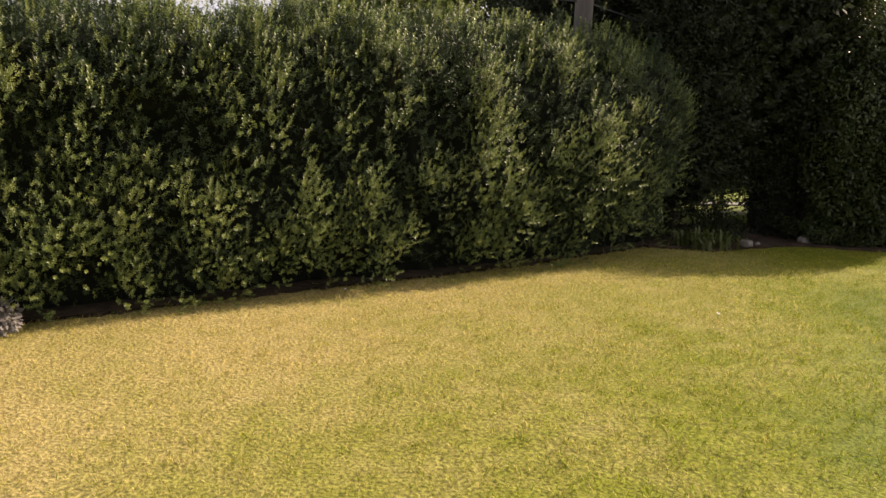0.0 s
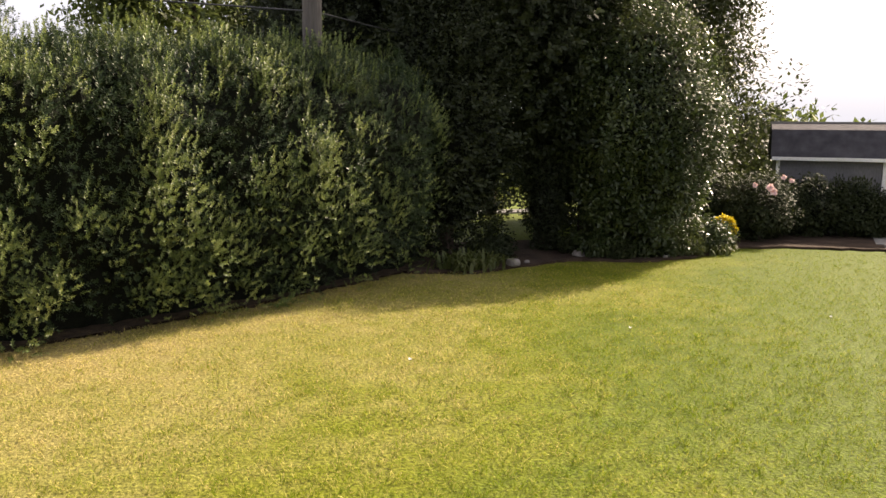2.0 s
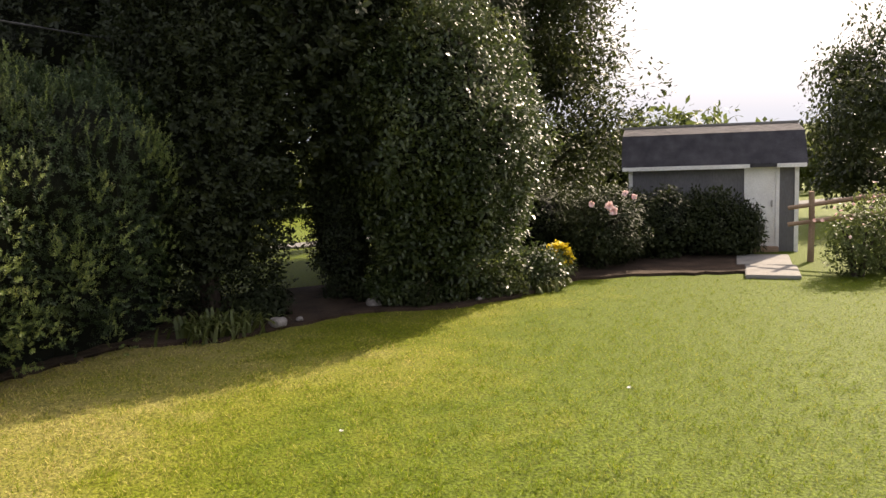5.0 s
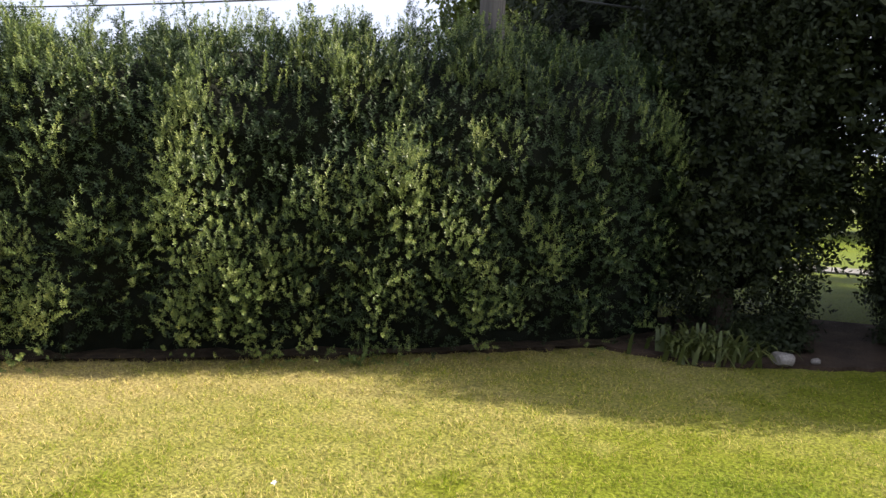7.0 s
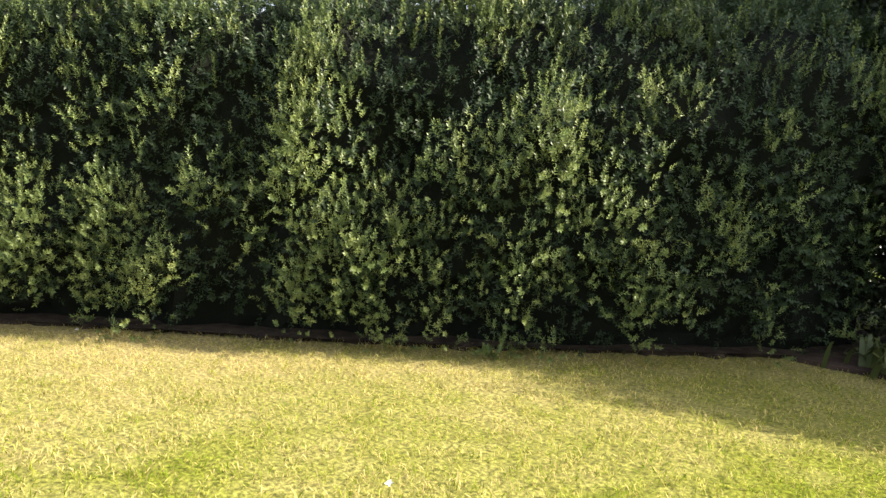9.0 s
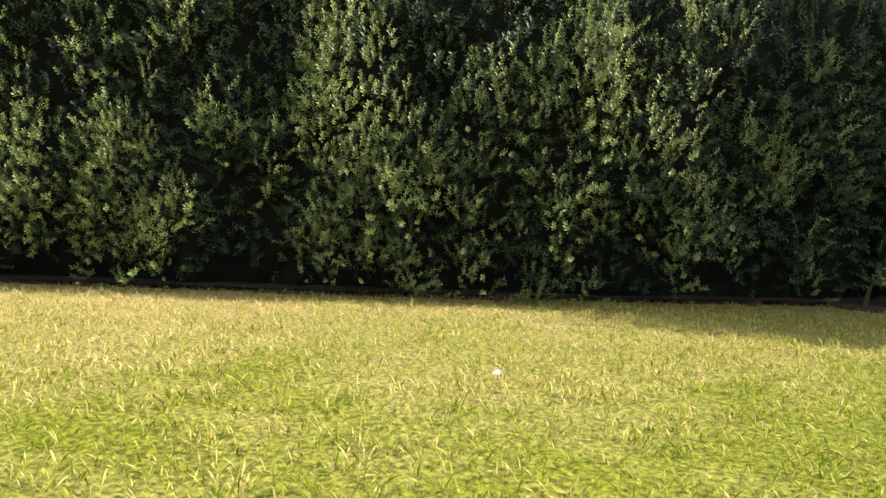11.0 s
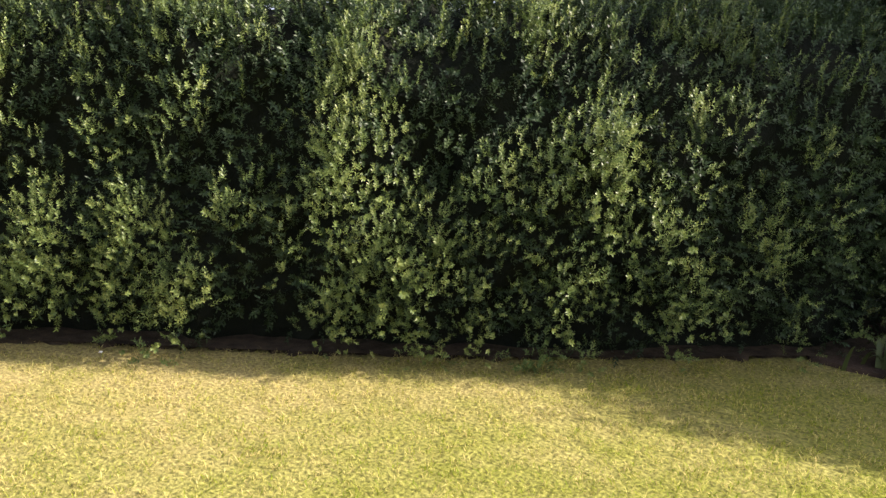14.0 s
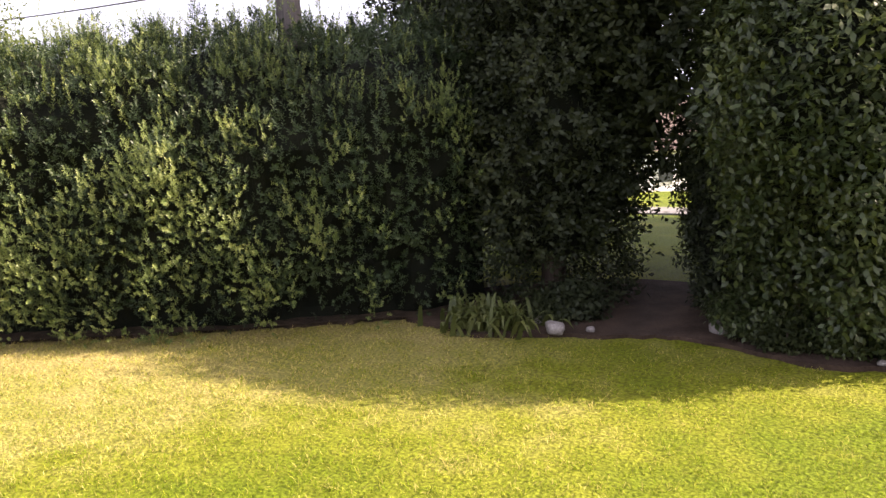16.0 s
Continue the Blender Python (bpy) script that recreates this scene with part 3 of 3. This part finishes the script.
def build_shed():
    w, depth, eave, top = (SHED_R - SHED_L).length, 2.4, 1.6, 2.25
    u = (SHED_R - SHED_L).normalized()
    turn = math.degrees(math.atan2(u.y, u.x))
    t = thing("garden_shed", "small grey garden shed with dark shingle roof and pale door", "shed", tuple(SHED_L))
    t.rotation_euler = (0, 0, radians(turn))
    # x along the front, y back into the shed
    d0, d1 = w * 0.71, w * 0.87
    for lo, hi in (((0, 0, 0), (d0 - 0.03, 0.08, eave)), ((d1 + 0.03, 0, 0), (w, 0.08, eave)), ((d0 - 0.03, 0, 1.66), (d1 + 0.03, 0.08, eave + 0.15)),
                   ((0, 0.08, 0), (0.08, depth, eave)), ((w - 0.08, 0.08, 0), (w, depth, eave)), ((0.08, depth - 0.08, 0), (w - 0.08, depth, eave))):
        part("wall", box(bmesh.new(), lo, hi), M_SHEDWALL, t)
    bm = bmesh.new()
    a, b = Vector((-0.12, -0.15, eave)), Vector((w + 0.12, depth + 0.15, eave))
    m1 = 0.42
    prof = [(a.y, eave - 0.02), (a.y + m1, top - 0.12), ((a.y + b.y) / 2, top + 0.02), (b.y - m1, top - 0.12), (b.y, eave - 0.02)]
    v0 = [bm.verts.new((a.x, y, z)) for y, z in prof] + [bm.verts.new((a.x, y, z - 0.07)) for y, z in reversed(prof)]
    v1 = [bm.verts.new((b.x, y, z)) for y, z in prof] + [bm.verts.new((b.x, y, z - 0.07)) for y, z in reversed(prof)]
    bm.faces.new(v0), bm.faces.new(v1[::-1])
    for k in range(len(v0)):
        q = (k + 1) % len(v0)
        bm.faces.new((v0[q], v0[k], v1[k], v1[q]))
    part("roof", bm, M_ROOF, t)
    for side in (a.x + 0.13, b.x - 0.17):
        bm = bmesh.new()
        f = [bm.verts.new((side, y, z - 0.08)) for y, z in prof] + [bm.verts.new((side + 0.04, y, z - 0.08)) for y, z in prof]
        bm.faces.new(f[:5]), bm.faces.new(f[:4:-1])
        part("gable", bm, M_SHEDWALL, t)
    part("fascia", box(bmesh.new(), (-0.1, -0.19, eave - 0.1), (d0 + 0.02, -0.155, eave - 0.03), 0.004), M_TRIM, t, "white painted fascia board")
    part("fascia", box(bmesh.new(), (d1, -0.19, eave - 0.1), (w + 0.1, -0.155, eave - 0.03), 0.004), M_TRIM, t, "white painted fascia board")
    for x in (0.0, w - 0.07):
        part("corner_trim", box(bmesh.new(), (x, -0.025, 0), (x + 0.07, -0.003, eave - 0.05), 0.004), M_TRIM, t, "white painted corner board")
    for x in (d0 - 0.06, d1):
        part("door_jamb", box(bmesh.new(), (x, -0.03, 0.08), (x + 0.06, -0.003, 1.66), 0.004), M_TRIM, t)
    door = part("door", box(bmesh.new(), (d0, -0.015, 0.1), (d1, 0.03, 1.64), 0.006), M_TRIM, t, "plain pale painted door, closed")
    part("handle", box(bmesh.new(), (d1 - 0.08, -0.05, 0.8), (d1 - 0.05, -0.016, 0.92), 0.005), M_METAL, door)
    part("ridge_cap", box(bmesh.new(), (a.x - 0.02, depth / 2 - 0.1, top + 0.0), (b.x + 0.02, depth / 2 + 0.1, top + 0.05), 0.01), M_CONCRETE, t, "pale ridge cap")
    part("threshold", box(bmesh.new(), (d0 - 0.05, -0.12, 0.0), (d1 + 0.05, 0.0, 0.1), 0.01), M_WOOD, t)
    return t


build_shed()

# ---- utility pole and wires ----
POLE = (1.95, 10.25)


def build_pole():
    t = thing("utility_pole", "weathered grey wooden utility pole behind the hedge", "pole", (*POLE, 0))
    part("shaft", tube(bmesh.new(), [(0, 0, -0.3), (0.01, 0, 4.0), (0.02, 0, 9.0)], [0.15, 0.135, 0.11], 14), M_POLE, t)
    part("crossarm", box(bmesh.new(), (-0.9, -0.06, 8.2), (0.9, 0.06, 8.33), 0.01), M_POLE, t)


build_pole()


def build_wire(a, b, sag, r=0.012):
    a, b = Vector(a), Vector(b)
    pts = [a.lerp(b, k / 20) - Vector((0, 0, sag * 4 * (k / 20) * (1 - k / 20))) for k in range(21)]
    ob = part("overhead_wire", tube(bmesh.new(), pts, [r] * 21, 6), M_WIRE)
    tagged(ob, "thin black overhead cable strung from the pole", "cable", "overhead cables")


build_wire((1.95, 10.2, 3.72), (-30, 16, 6.9), 0.4)
build_wire((1.85, 10.2, 3.75), (22, 27, 4.0), 0.5)
build_wire((1.85, 10.2, 4.5), (22, 27, 6.0), 0.4)

# ---- far house, road ----
def build_house():
    t = thing("far_house", "white one-storey house with a brown roof, across the road", "house", (-1.2, 44, float(rolling(0, 44)) - 0.3))
    t.rotation_euler = (0, 0, radians(42))
    part("wall", box(bmesh.new(), (-6, 0, 0), (6, 7, 2.6)), M_WHITE, t)
    bm = bmesh.new()
    f = [bm.verts.new(q) for q in ((-6.4, -0.4, 2.5), (6.4, -0.4, 2.5), (6.4, 3.5, 4.8), (-6.4, 3.5, 4.8), (6.4, 7.4, 2.5), (-6.4, 7.4, 2.5))]
    for q in ((0, 1, 2, 3), (3, 2, 4, 5), (0, 3, 5), (1, 4, 2), (0, 5, 4, 1)):
        bm.faces.new([f[k] for k in q])
    part("roof", bm, M_HROOF, t)
    for x in (-4.5, -1.5, 1.0, 3.6):
        w = part("window", box(bmesh.new(), (x, -0.05, 0.9), (x + 0.9, -0.003, 2.1), 0.01), M_TRIM, t)
        part("pane", box(bmesh.new(), (x + 0.08, -0.07, 0.98), (x + 0.82, -0.055, 2.02)), M_GLASS, w)


build_house()

bm = bmesh.new()
lanes = [[bm.verts.new((x, y, float(rolling(x, y)) + z)) for y, z in ((24.0, -0.1), (24.05, 0.05), (27.0, 0.05), (27.05, -0.1))] for x in range(-60, 61, 10)]
for a, b in zip(lanes, lanes[1:]):
    for k in range(3):
        bm.faces.new((a[k], b[k], b[k + 1], a[k + 1]))
tagged(part("road", bm, M_ROAD), "pale asphalt road beyond the gap in the trees", "road", kind="structure")
build_shrub("far_bush", "low rounded bush in front of the white house", (-1.8, 45.0), 1.0, (0.8, 0.6), 500, M_SHRUB, 0.1, 31)
build_shrub("far_bush", "low rounded bush in front of the white house", (0.6, 45.2), 0.9, (0.7, 0.6), 500, M_SHRUB, 0.1, 32)

def build_woods(name, label, line, depth, tall, n, seed):
    """Far trees and bushes that close the horizon: many uneven clumps of leaves."""
    g = np.random.default_rng(seed)
    a, b = np.array(line[0], float), np.array(line[1], float)
    ps = []
    for k in range(n):
        f = (k + g.random()) / n
        c = a + (b - a) * f + g.normal(size=2) * depth
        h = tall * (0.55 + 0.6 * g.random())
        for _ in range(4):
            r = h * (0.2 + 0.14 * g.random())
            e = (c[0] + g.normal() * h * 0.2, c[1] + g.normal() * h * 0.15, h * (0.12 + 0.75 * g.random()) + float(rolling(*c)))
            p, d = blob_points(26, e, (r, r, r * 0.85), seed + k, 0.4, 0.6)
            ps.append(p)
    p = np.concatenate(ps)
    tp = [cluster(0.55, 6, 0.6, 0.36, seed + k) for k in range(4)]
    ob = scatter(name, tp, p, np.tile((0.0, 0.0, 1.0), (len(p), 1)) + 0.4 * rng.normal(size=p.shape), 0.8 + 0.5 * rng.random(len(p)), M_FAR)
    tagged(ob, label, "woods", kind="stuff")


build_woods("distant_woods", "distant leafy trees and bushes beyond the road", ((-70, 58), (30, 62)), 3.0, 7.5, 50, 201)
build_woods("distant_woods", "distant leafy trees and bushes beyond the garden", ((36, 4), (44, 40)), 3.0, 3.2, 30, 202)
build_woods("distant_woods", "distant low trees and bushes beyond the shed", ((30, 60), (48, 40)), 2.0, 5.6, 34, 204)
build_woods("distant_woods", "distant leafy trees and bushes beyond the hedge", ((-48, -6), (-64, 50)), 3.0, 7.0, 30, 203)

# ---- flower bed along the trees ----
def build_bed(front, back):
    """Bare soil with a wavering edge, a little above the lawn."""
    bm = bmesh.new()
    pts = []
    for a, b in zip(front, front[1:]):
        for k in range(6):
            f = k / 6
            pts.append((a[0] + (b[0] - a[0]) * f + rng.normal() * 0.03, a[1] + (b[1] - a[1]) * f + rng.normal() * 0.03))
    vs = [bm.verts.new((x, y, -0.02)) for x, y in pts + [front[-1]] + back]
    f = bm.faces.new(vs)
    r = bmesh.ops.extrude_face_region(bm, geom=[f])
    for v in r["geom"]:
        if isinstance(v, bmesh.types.BMVert):
            v.co.z += 0.06
    bmesh.ops.triangulate(bm, faces=bm.faces[:])
    tagged(part("flower_bed", bm, M_SOIL), "bare brown soil of the planting bed under the trees", "flower bed", kind="structure")


build_bed([(3.3, 10.25), (4.3, 10.02), (5.0, 10.3), (5.8, 10.62), (6.5, 10.62), (7.2, 10.35), (8.2, 10.45), (9.0, 10.85), (9.6, 11.3), (10.6, 11.1), (11.6, 10.6), (12.4, 10.2)],
          [(13.6, 11.4), (12.0, 13.0), (10.5, 13.4), (9.0, 13.2), (7.6, 13.0), (6.9, 12.9), (5.0, 12.9), (4.0, 12.6), (3.0, 11.4)])


def build_hedge_strip():
    """Bare soil and dry clippings under the hedge, its shade put into their colour."""
    bm = bmesh.new()
    s = np.linspace(0.2, RUN[-1], 160)
    b, n2 = foot(s), lawnward(s)
    out = 0.03 + 0.06 * lump(8, np.stack([s, 0 * s, 0 * s], 1), 3.0) + 0.04 * rng.normal(size=len(s))
    rows = []
    for o, z in ((-1.9, 0.035), (0.1, 0.045), (out, 0.03), (out + 0.02, -0.03)):
        q = b + n2 * np.reshape(o, (-1, 1)) if np.ndim(o) else b + n2 * o
        rows.append([bm.verts.new((x, y, z)) for x, y in q])
    for a, c in zip(rows, rows[1:]):
        for k in range(len(s) - 1):
            bm.faces.new((a[k], a[k + 1], c[k + 1], c[k]))
    tagged(part("hedge_bed", bm, M_LITTER), "strip of bare soil and dry clippings under the hedge, darkened as shade", "flower bed", kind="structure")


build_hedge_strip()


def build_stone(at, size, seed, label="pale rough stone lying at the edge of the bed", z=0.04):
    bm = bmesh.new()
    bmesh.ops.create_icosphere(bm, subdivisions=3, radius=1)
    g = np.random.default_rng(seed)
    cuts = [(Vector(g.normal(size=3)).normalized(), 0.55 + 0.3 * g.random()) for _ in range(9)]
    for v in bm.verts:
        for c, k in cuts:
            over = v.co.dot(c) - k
            if over > 0:
                v.co -= c * over * 0.85
        v.co += 0.05 * noise.noise_vector(v.co * 3 + Vector((seed, 0, 0)))
        v.co = Vector((v.co.x * size, v.co.y * size * 0.8, v.co.z * size * 0.75))
    low = min(v.co.z for v in bm.verts)
    ob = part("stone", bm, M_STONE)
    ob.location = (*at, z - low - 0.25 * size)
    tagged(ob, label, "stone", "stones along the bed")


for k, (x, y, r) in enumerate([(5.0, 10.33, 0.12), (5.3, 10.5, 0.05), (6.4, 10.95, 0.12), (4.7, 10.6, 0.07), (7.1, 10.6, 0.05), (7.75, 10.5, 0.045), (8.7, 10.85, 0.05)]):
    build_stone((x, y), r, k + 1)


def build_strap_plant(name, label, at, height, n, seed, mat=M_LILY, spread=0.5):
    """A clump of arching strap leaves."""
    t = thing(name, label, "plant", (*at, 0.04))
    g = np.random.default_rng(seed)
    bm = bmesh.new()
    for k in range(n):
        a, ln, w = g.random() * math.tau, height * (0.7 + 0.5 * g.random()), 0.018 + 0.014 * g.random()
        lean = spread * (0.3 + g.random())
        o = Vector((g.normal() * 0.16, g.normal() * 0.12, -0.03))
        side = Vector((-math.sin(a), math.cos(a), 0))
        prev = None
        for q in range(6):
            f = q / 5
            c = o + Vector((math.cos(a), math.sin(a), 0)) * lean * f * ln * 1.3 + Vector((0, 0, ln * (1.5 * f - 1.15 * f * f * (0.5 + lean))))
            hw = w * (1 - f) ** 0.6 + 0.001
            cur = (bm.verts.new(c + side * hw), bm.verts.new(c - side * hw))
            if prev:
                bm.faces.new((prev[0], prev[1], cur[1], cur[0]))
            prev = cur
    part("leaves", bm, mat, t)["kind"] = "stuff"
    return t


build_strap_plant("daylily_clump", "clump of arching green strap leaves in the shaded bed", (4.1, 10.25), 0.38, 110, 3)
build_strap_plant("daylily_clump", "clump of arching green strap leaves in the shaded bed", (4.48, 10.28), 0.4, 100, 4)
build_strap_plant("daylily_clump", "clump of arching green strap leaves in the shaded bed", (4.3, 10.4), 0.4, 70, 5)
build_strap_plant("grassy_clump", "low grassy clump at the sunny edge of the bed", (8.85, 10.8), 0.26, 70, 6)
build_strap_plant("grassy_clump", "low grassy clump at the sunny edge of the bed", (9.15, 11.0), 0.24, 70, 7)
build_shrub("bed_plant", "low dark leafy plant in the shaded bed", (6.75, 10.95), 0.5, (0.42, 0.34), 420, M_SHRUB, 0.06, 41, "plant", core=False)
build_shrub("bed_plant", "low dark leafy plant in the shaded bed", (7.45, 10.75), 0.34, (0.32, 0.26), 300, M_SHRUB, 0.05, 42, "plant", core=False)
build_shrub("bed_plant", "low dark leafy plant beside the gap", (4.95, 10.95), 0.45, (0.3, 0.26), 300, M_YEW, 0.06, 43, "plant", core=False)
build_shrub("bed_plant", "greyish leafy plant at the corner of the bed", (8.9, 11.1), 0.62, (0.42, 0.36), 600, M_SHRUB, 0.06, 44, "plant", core=False)


for k, (x, y, h, r, m) in enumerate([(7.0, 10.65, 0.26, 0.22, M_BUSH), (7.95, 10.7, 0.4, 0.3, M_SHRUB), (8.35, 10.75, 0.3, 0.24, M_LILY), (8.6, 11.0, 0.55, 0.3, M_SHRUB), (6.45, 11.35, 0.35, 0.24, M_BUSH), (4.7, 10.75, 0.3, 0.22, M_BUSH)]):
    build_shrub("bed_plant", "low leafy plant among others along the bed", (x, y), h, (r, r * 0.85), 260, m, 0.05, 110 + k, "plant", core=False)


def build_flowers(name, label, at, radii, n, petal, size, seed, leaf_mat=M_LILY, z=0.45, petal_name="bloom_mass"):
    """A leafy plant covered with flower heads."""
    t = build_shrub(name, label, at, z, (radii, radii * 0.8), 320, leaf_mat, 0.06, seed, "flowers", core=False)
    p, d = blob_points(n, (0, 0, z * 0.6), (radii * 1.15, radii * 0.95, z * 0.5), seed, 0.2, 0.12)
    p = p[p[:, 2] > z * 0.35]
    d = np.tile((0.0, 0.0, 1.0), (len(p), 1)) + 0.4 * rng.normal(size=(len(p), 3))
    tp = [sprig(size * 0.3, 11, size, size * 0.55, 1.3, seed + k) for k in range(3)]
    scatter(petal_name, tp, p, d, 0.8 + 0.4 * rng.random(len(p)), petal, t, kind="stuff")
    return t


build_flowers("yellow_flowers", "clump of bright yellow flowers at the bed corner", (9.4, 11.35), 0.22, 190, M_YELLOW, 0.06, 51, z=0.52)
build_shrub("rose_bush", "loose rose bush with pale pink blooms by the shed", (10.6, 12.1), 1.3, (0.8, 0.7), 1500, M_BUSH, 0.06, 52, core=False)


def build_rose(at, size, seed):
    t = thing("rose_bloom", "full pale pink rose bloom on the bush", "flower", at, "rose blooms")
    tp = [sprig(size * 0.25, 22, size, size * 0.8, 1.1, seed)]
    scatter("petals", tp, np.zeros((1, 3)), np.array([(-0.5, -0.8, 0.5)]), np.ones(1), M_ROSE, t, kind="stuff")


for k, (x, y, z) in enumerate([(10.3, 11.3, 1.08), (10.36, 11.28, 1.0), (10.75, 11.3, 1.2), (10.62, 11.35, 1.26), (10.05, 11.4, 1.12)]):
    build_rose((x, y, z), 0.085 if k < 2 else 0.06, 60 + k)

# ---- dark bushes along the shed front ----
for k, (x, y, h, r) in enumerate([(11.4, 12.7, 1.3, 0.7), (12.05, 12.35, 1.2, 0.65), (12.75, 12.0, 1.15, 0.55), (13.2, 11.75, 0.9, 0.36), (9.9, 12.9, 1.5, 0.7)]):
    build_shrub("dark_bush", "shaded leafy bush growing against the shed front", (x, y), h, (r, r * 0.85), 1000, M_BUSH, 0.065, 70 + k)

bm = bmesh.new()
box(bm, (-0.42, -0.55, 0), (0.42, 0.55, 0.05), 0.012)
slab = tagged(part("concrete_slab", bm, M_CONCRETE), "worn pale concrete slab before the shed door", "slab")
slab.location, slab.rotation_euler = (13.05, 11.05, 0.0), (0, 0, radians(-40))
bm = bmesh.new()
box(bm, (-0.38, -0.5, 0), (0.38, 0.5, 0.06), 0.012)
slab = tagged(part("concrete_slab", bm, M_CONCRETE), "worn pale concrete slab at the lawn edge", "slab")
slab.location, slab.rotation_euler = (12.42, 10.15, 0.0), (0, 0, radians(-40))

# ---- planting at the sunny side ----
build_flowers("flowering_bush", "sunlit bush with small pinkish blooms beside the path", (13.25, 9.35), 0.5, 22, M_ROSE, 0.035, 81, M_FAR, 1.0, "blooms")
build_flowers("flowering_bush", "sunlit bush with small pinkish blooms beside the path", (13.95, 9.5), 0.65, 20, M_ROSE, 0.035, 82, M_FAR, 1.25, "blooms")
build_flowers("flowering_bush", "sunlit bush with small pinkish blooms beside the path", (14.3, 8.3), 0.8, 20, M_ROSE, 0.035, 83, M_FAR, 1.1, "blooms")


def build_rail_fence():
    t = thing("rail_fence", "old brown wooden rails on two posts among the bushes", "fence", (14.0, 10.1, 0))
    for x, y in ((-0.35, 0.55), (0.9, -0.6)):
        part("post", tube(bmesh.new(), [(x, y, -0.1), (x + 0.02, y, 0.6), (x, y, 1.15)], [0.055, 0.05, 0.045], 8), M_WOOD, t)
    for z in (0.75, 1.02):
        part("rail", tube(bmesh.new(), [(-0.6, 0.79, z - 0.14), (0.2, 0.02, z + 0.03), (1.15, -0.84, z + 0.12)], [0.035, 0.04, 0.035], 8), M_WOOD, t)


build_rail_fence()

# small things along the hedge foot
build_shrub("pale_weed", "low greyish weed at the hedge foot", (-4.55, 5.15), 0.24, (0.18, 0.16), 200, M_STONE, 0.05, 91, "plant", core=False)


def build_daisy(at, seed):
    t = thing("white_flower", "single small white flower in the lawn", "flower", at, "white lawn flowers")
    scatter("petals", [sprig(0.008, 10, 0.022, 0.012, 1.4, seed)], np.zeros((1, 3)), np.array([(0.0, -0.2, 1.0)]), np.ones(1), M_TRIM, t, kind="stuff")
    part("stalk", tube(bmesh.new(), [(0, 0, -0.05), (0, 0, 0.004)], [0.002, 0.002], 4), M_LILY, t)


for k, (x, y) in enumerate([(-1.55, 6.75), (2.33, 5.84), (4.9, 6.4), (7.4, 6.3)]):
    build_daisy((x, y, 0.05), k)

# ---- grass blades on the near lawn ----
def build_grass():
    n = 84000
    p = np.stack([rng.random(n) * 21 - 6.5, -3.0 + rng.random(n) * 15.4, np.zeros(n)], 1)
    # keep to the lawn side of the hedge foot and of the bed edge
    line_x = np.array([-6.4, -4.0, -3.0, -1.0, 2.0, 3.5, 4.3, 6.2, 7.2, 8.2, 9.0, 9.6, 10.6, 11.6, 14.5])
    line_y = np.array([4.75, 5.75, 6.35, 7.5, 9.4, 10.35, 10.05, 10.6, 10.35, 10.35, 10.75, 11.2, 10.9, 10.3, 8.0])
    edge = np.interp(p[:, 0], line_x, line_y) + 0.12 * lump(5, p, 4.0)
    far = np.hypot(p[:, 0] - 3, p[:, 1] - 3)
    keep = (p[:, 1] < edge - 0.05) & (rng.random(n) < np.where(p[:, 1] < 1.5, 0.3, np.clip(1.35 - far / 14, 0.45, 1)))
    p = p[keep]
    m = len(p)
    g = np.random.default_rng(2)
    tps = []
    for k in range(6):
        q = []
        for b in range(7):
            a, ln, up = g.random() * math.tau, 0.018 + 0.026 * g.random(), 0.5 + 0.7 * g.random()
            o = np.array((g.normal() * 0.022, g.normal() * 0.022, 0))
            q.append(leaf_quad(o, o + np.array((math.cos(a) * ln, math.sin(a) * ln, ln * up)), 0.0046))
        tps.append(np.array(q).reshape(-1, 3))
    size = (0.75 + 0.55 * rng.random(m) + 0.15 * lump(6, p, 2.2)) * np.clip(1.25 - far[keep] / 18, 0.7, 1.1)
    ob = scatter("grass", tps, p, np.tile((0.0, 0.0, 1.0), (m, 1)) + 0.25 * rng.normal(size=(m, 3)), size, M_BLADE)
    tagged(ob, "short mown grass blades, part green, part straw-coloured", "grass", kind="stuff")


build_grass()
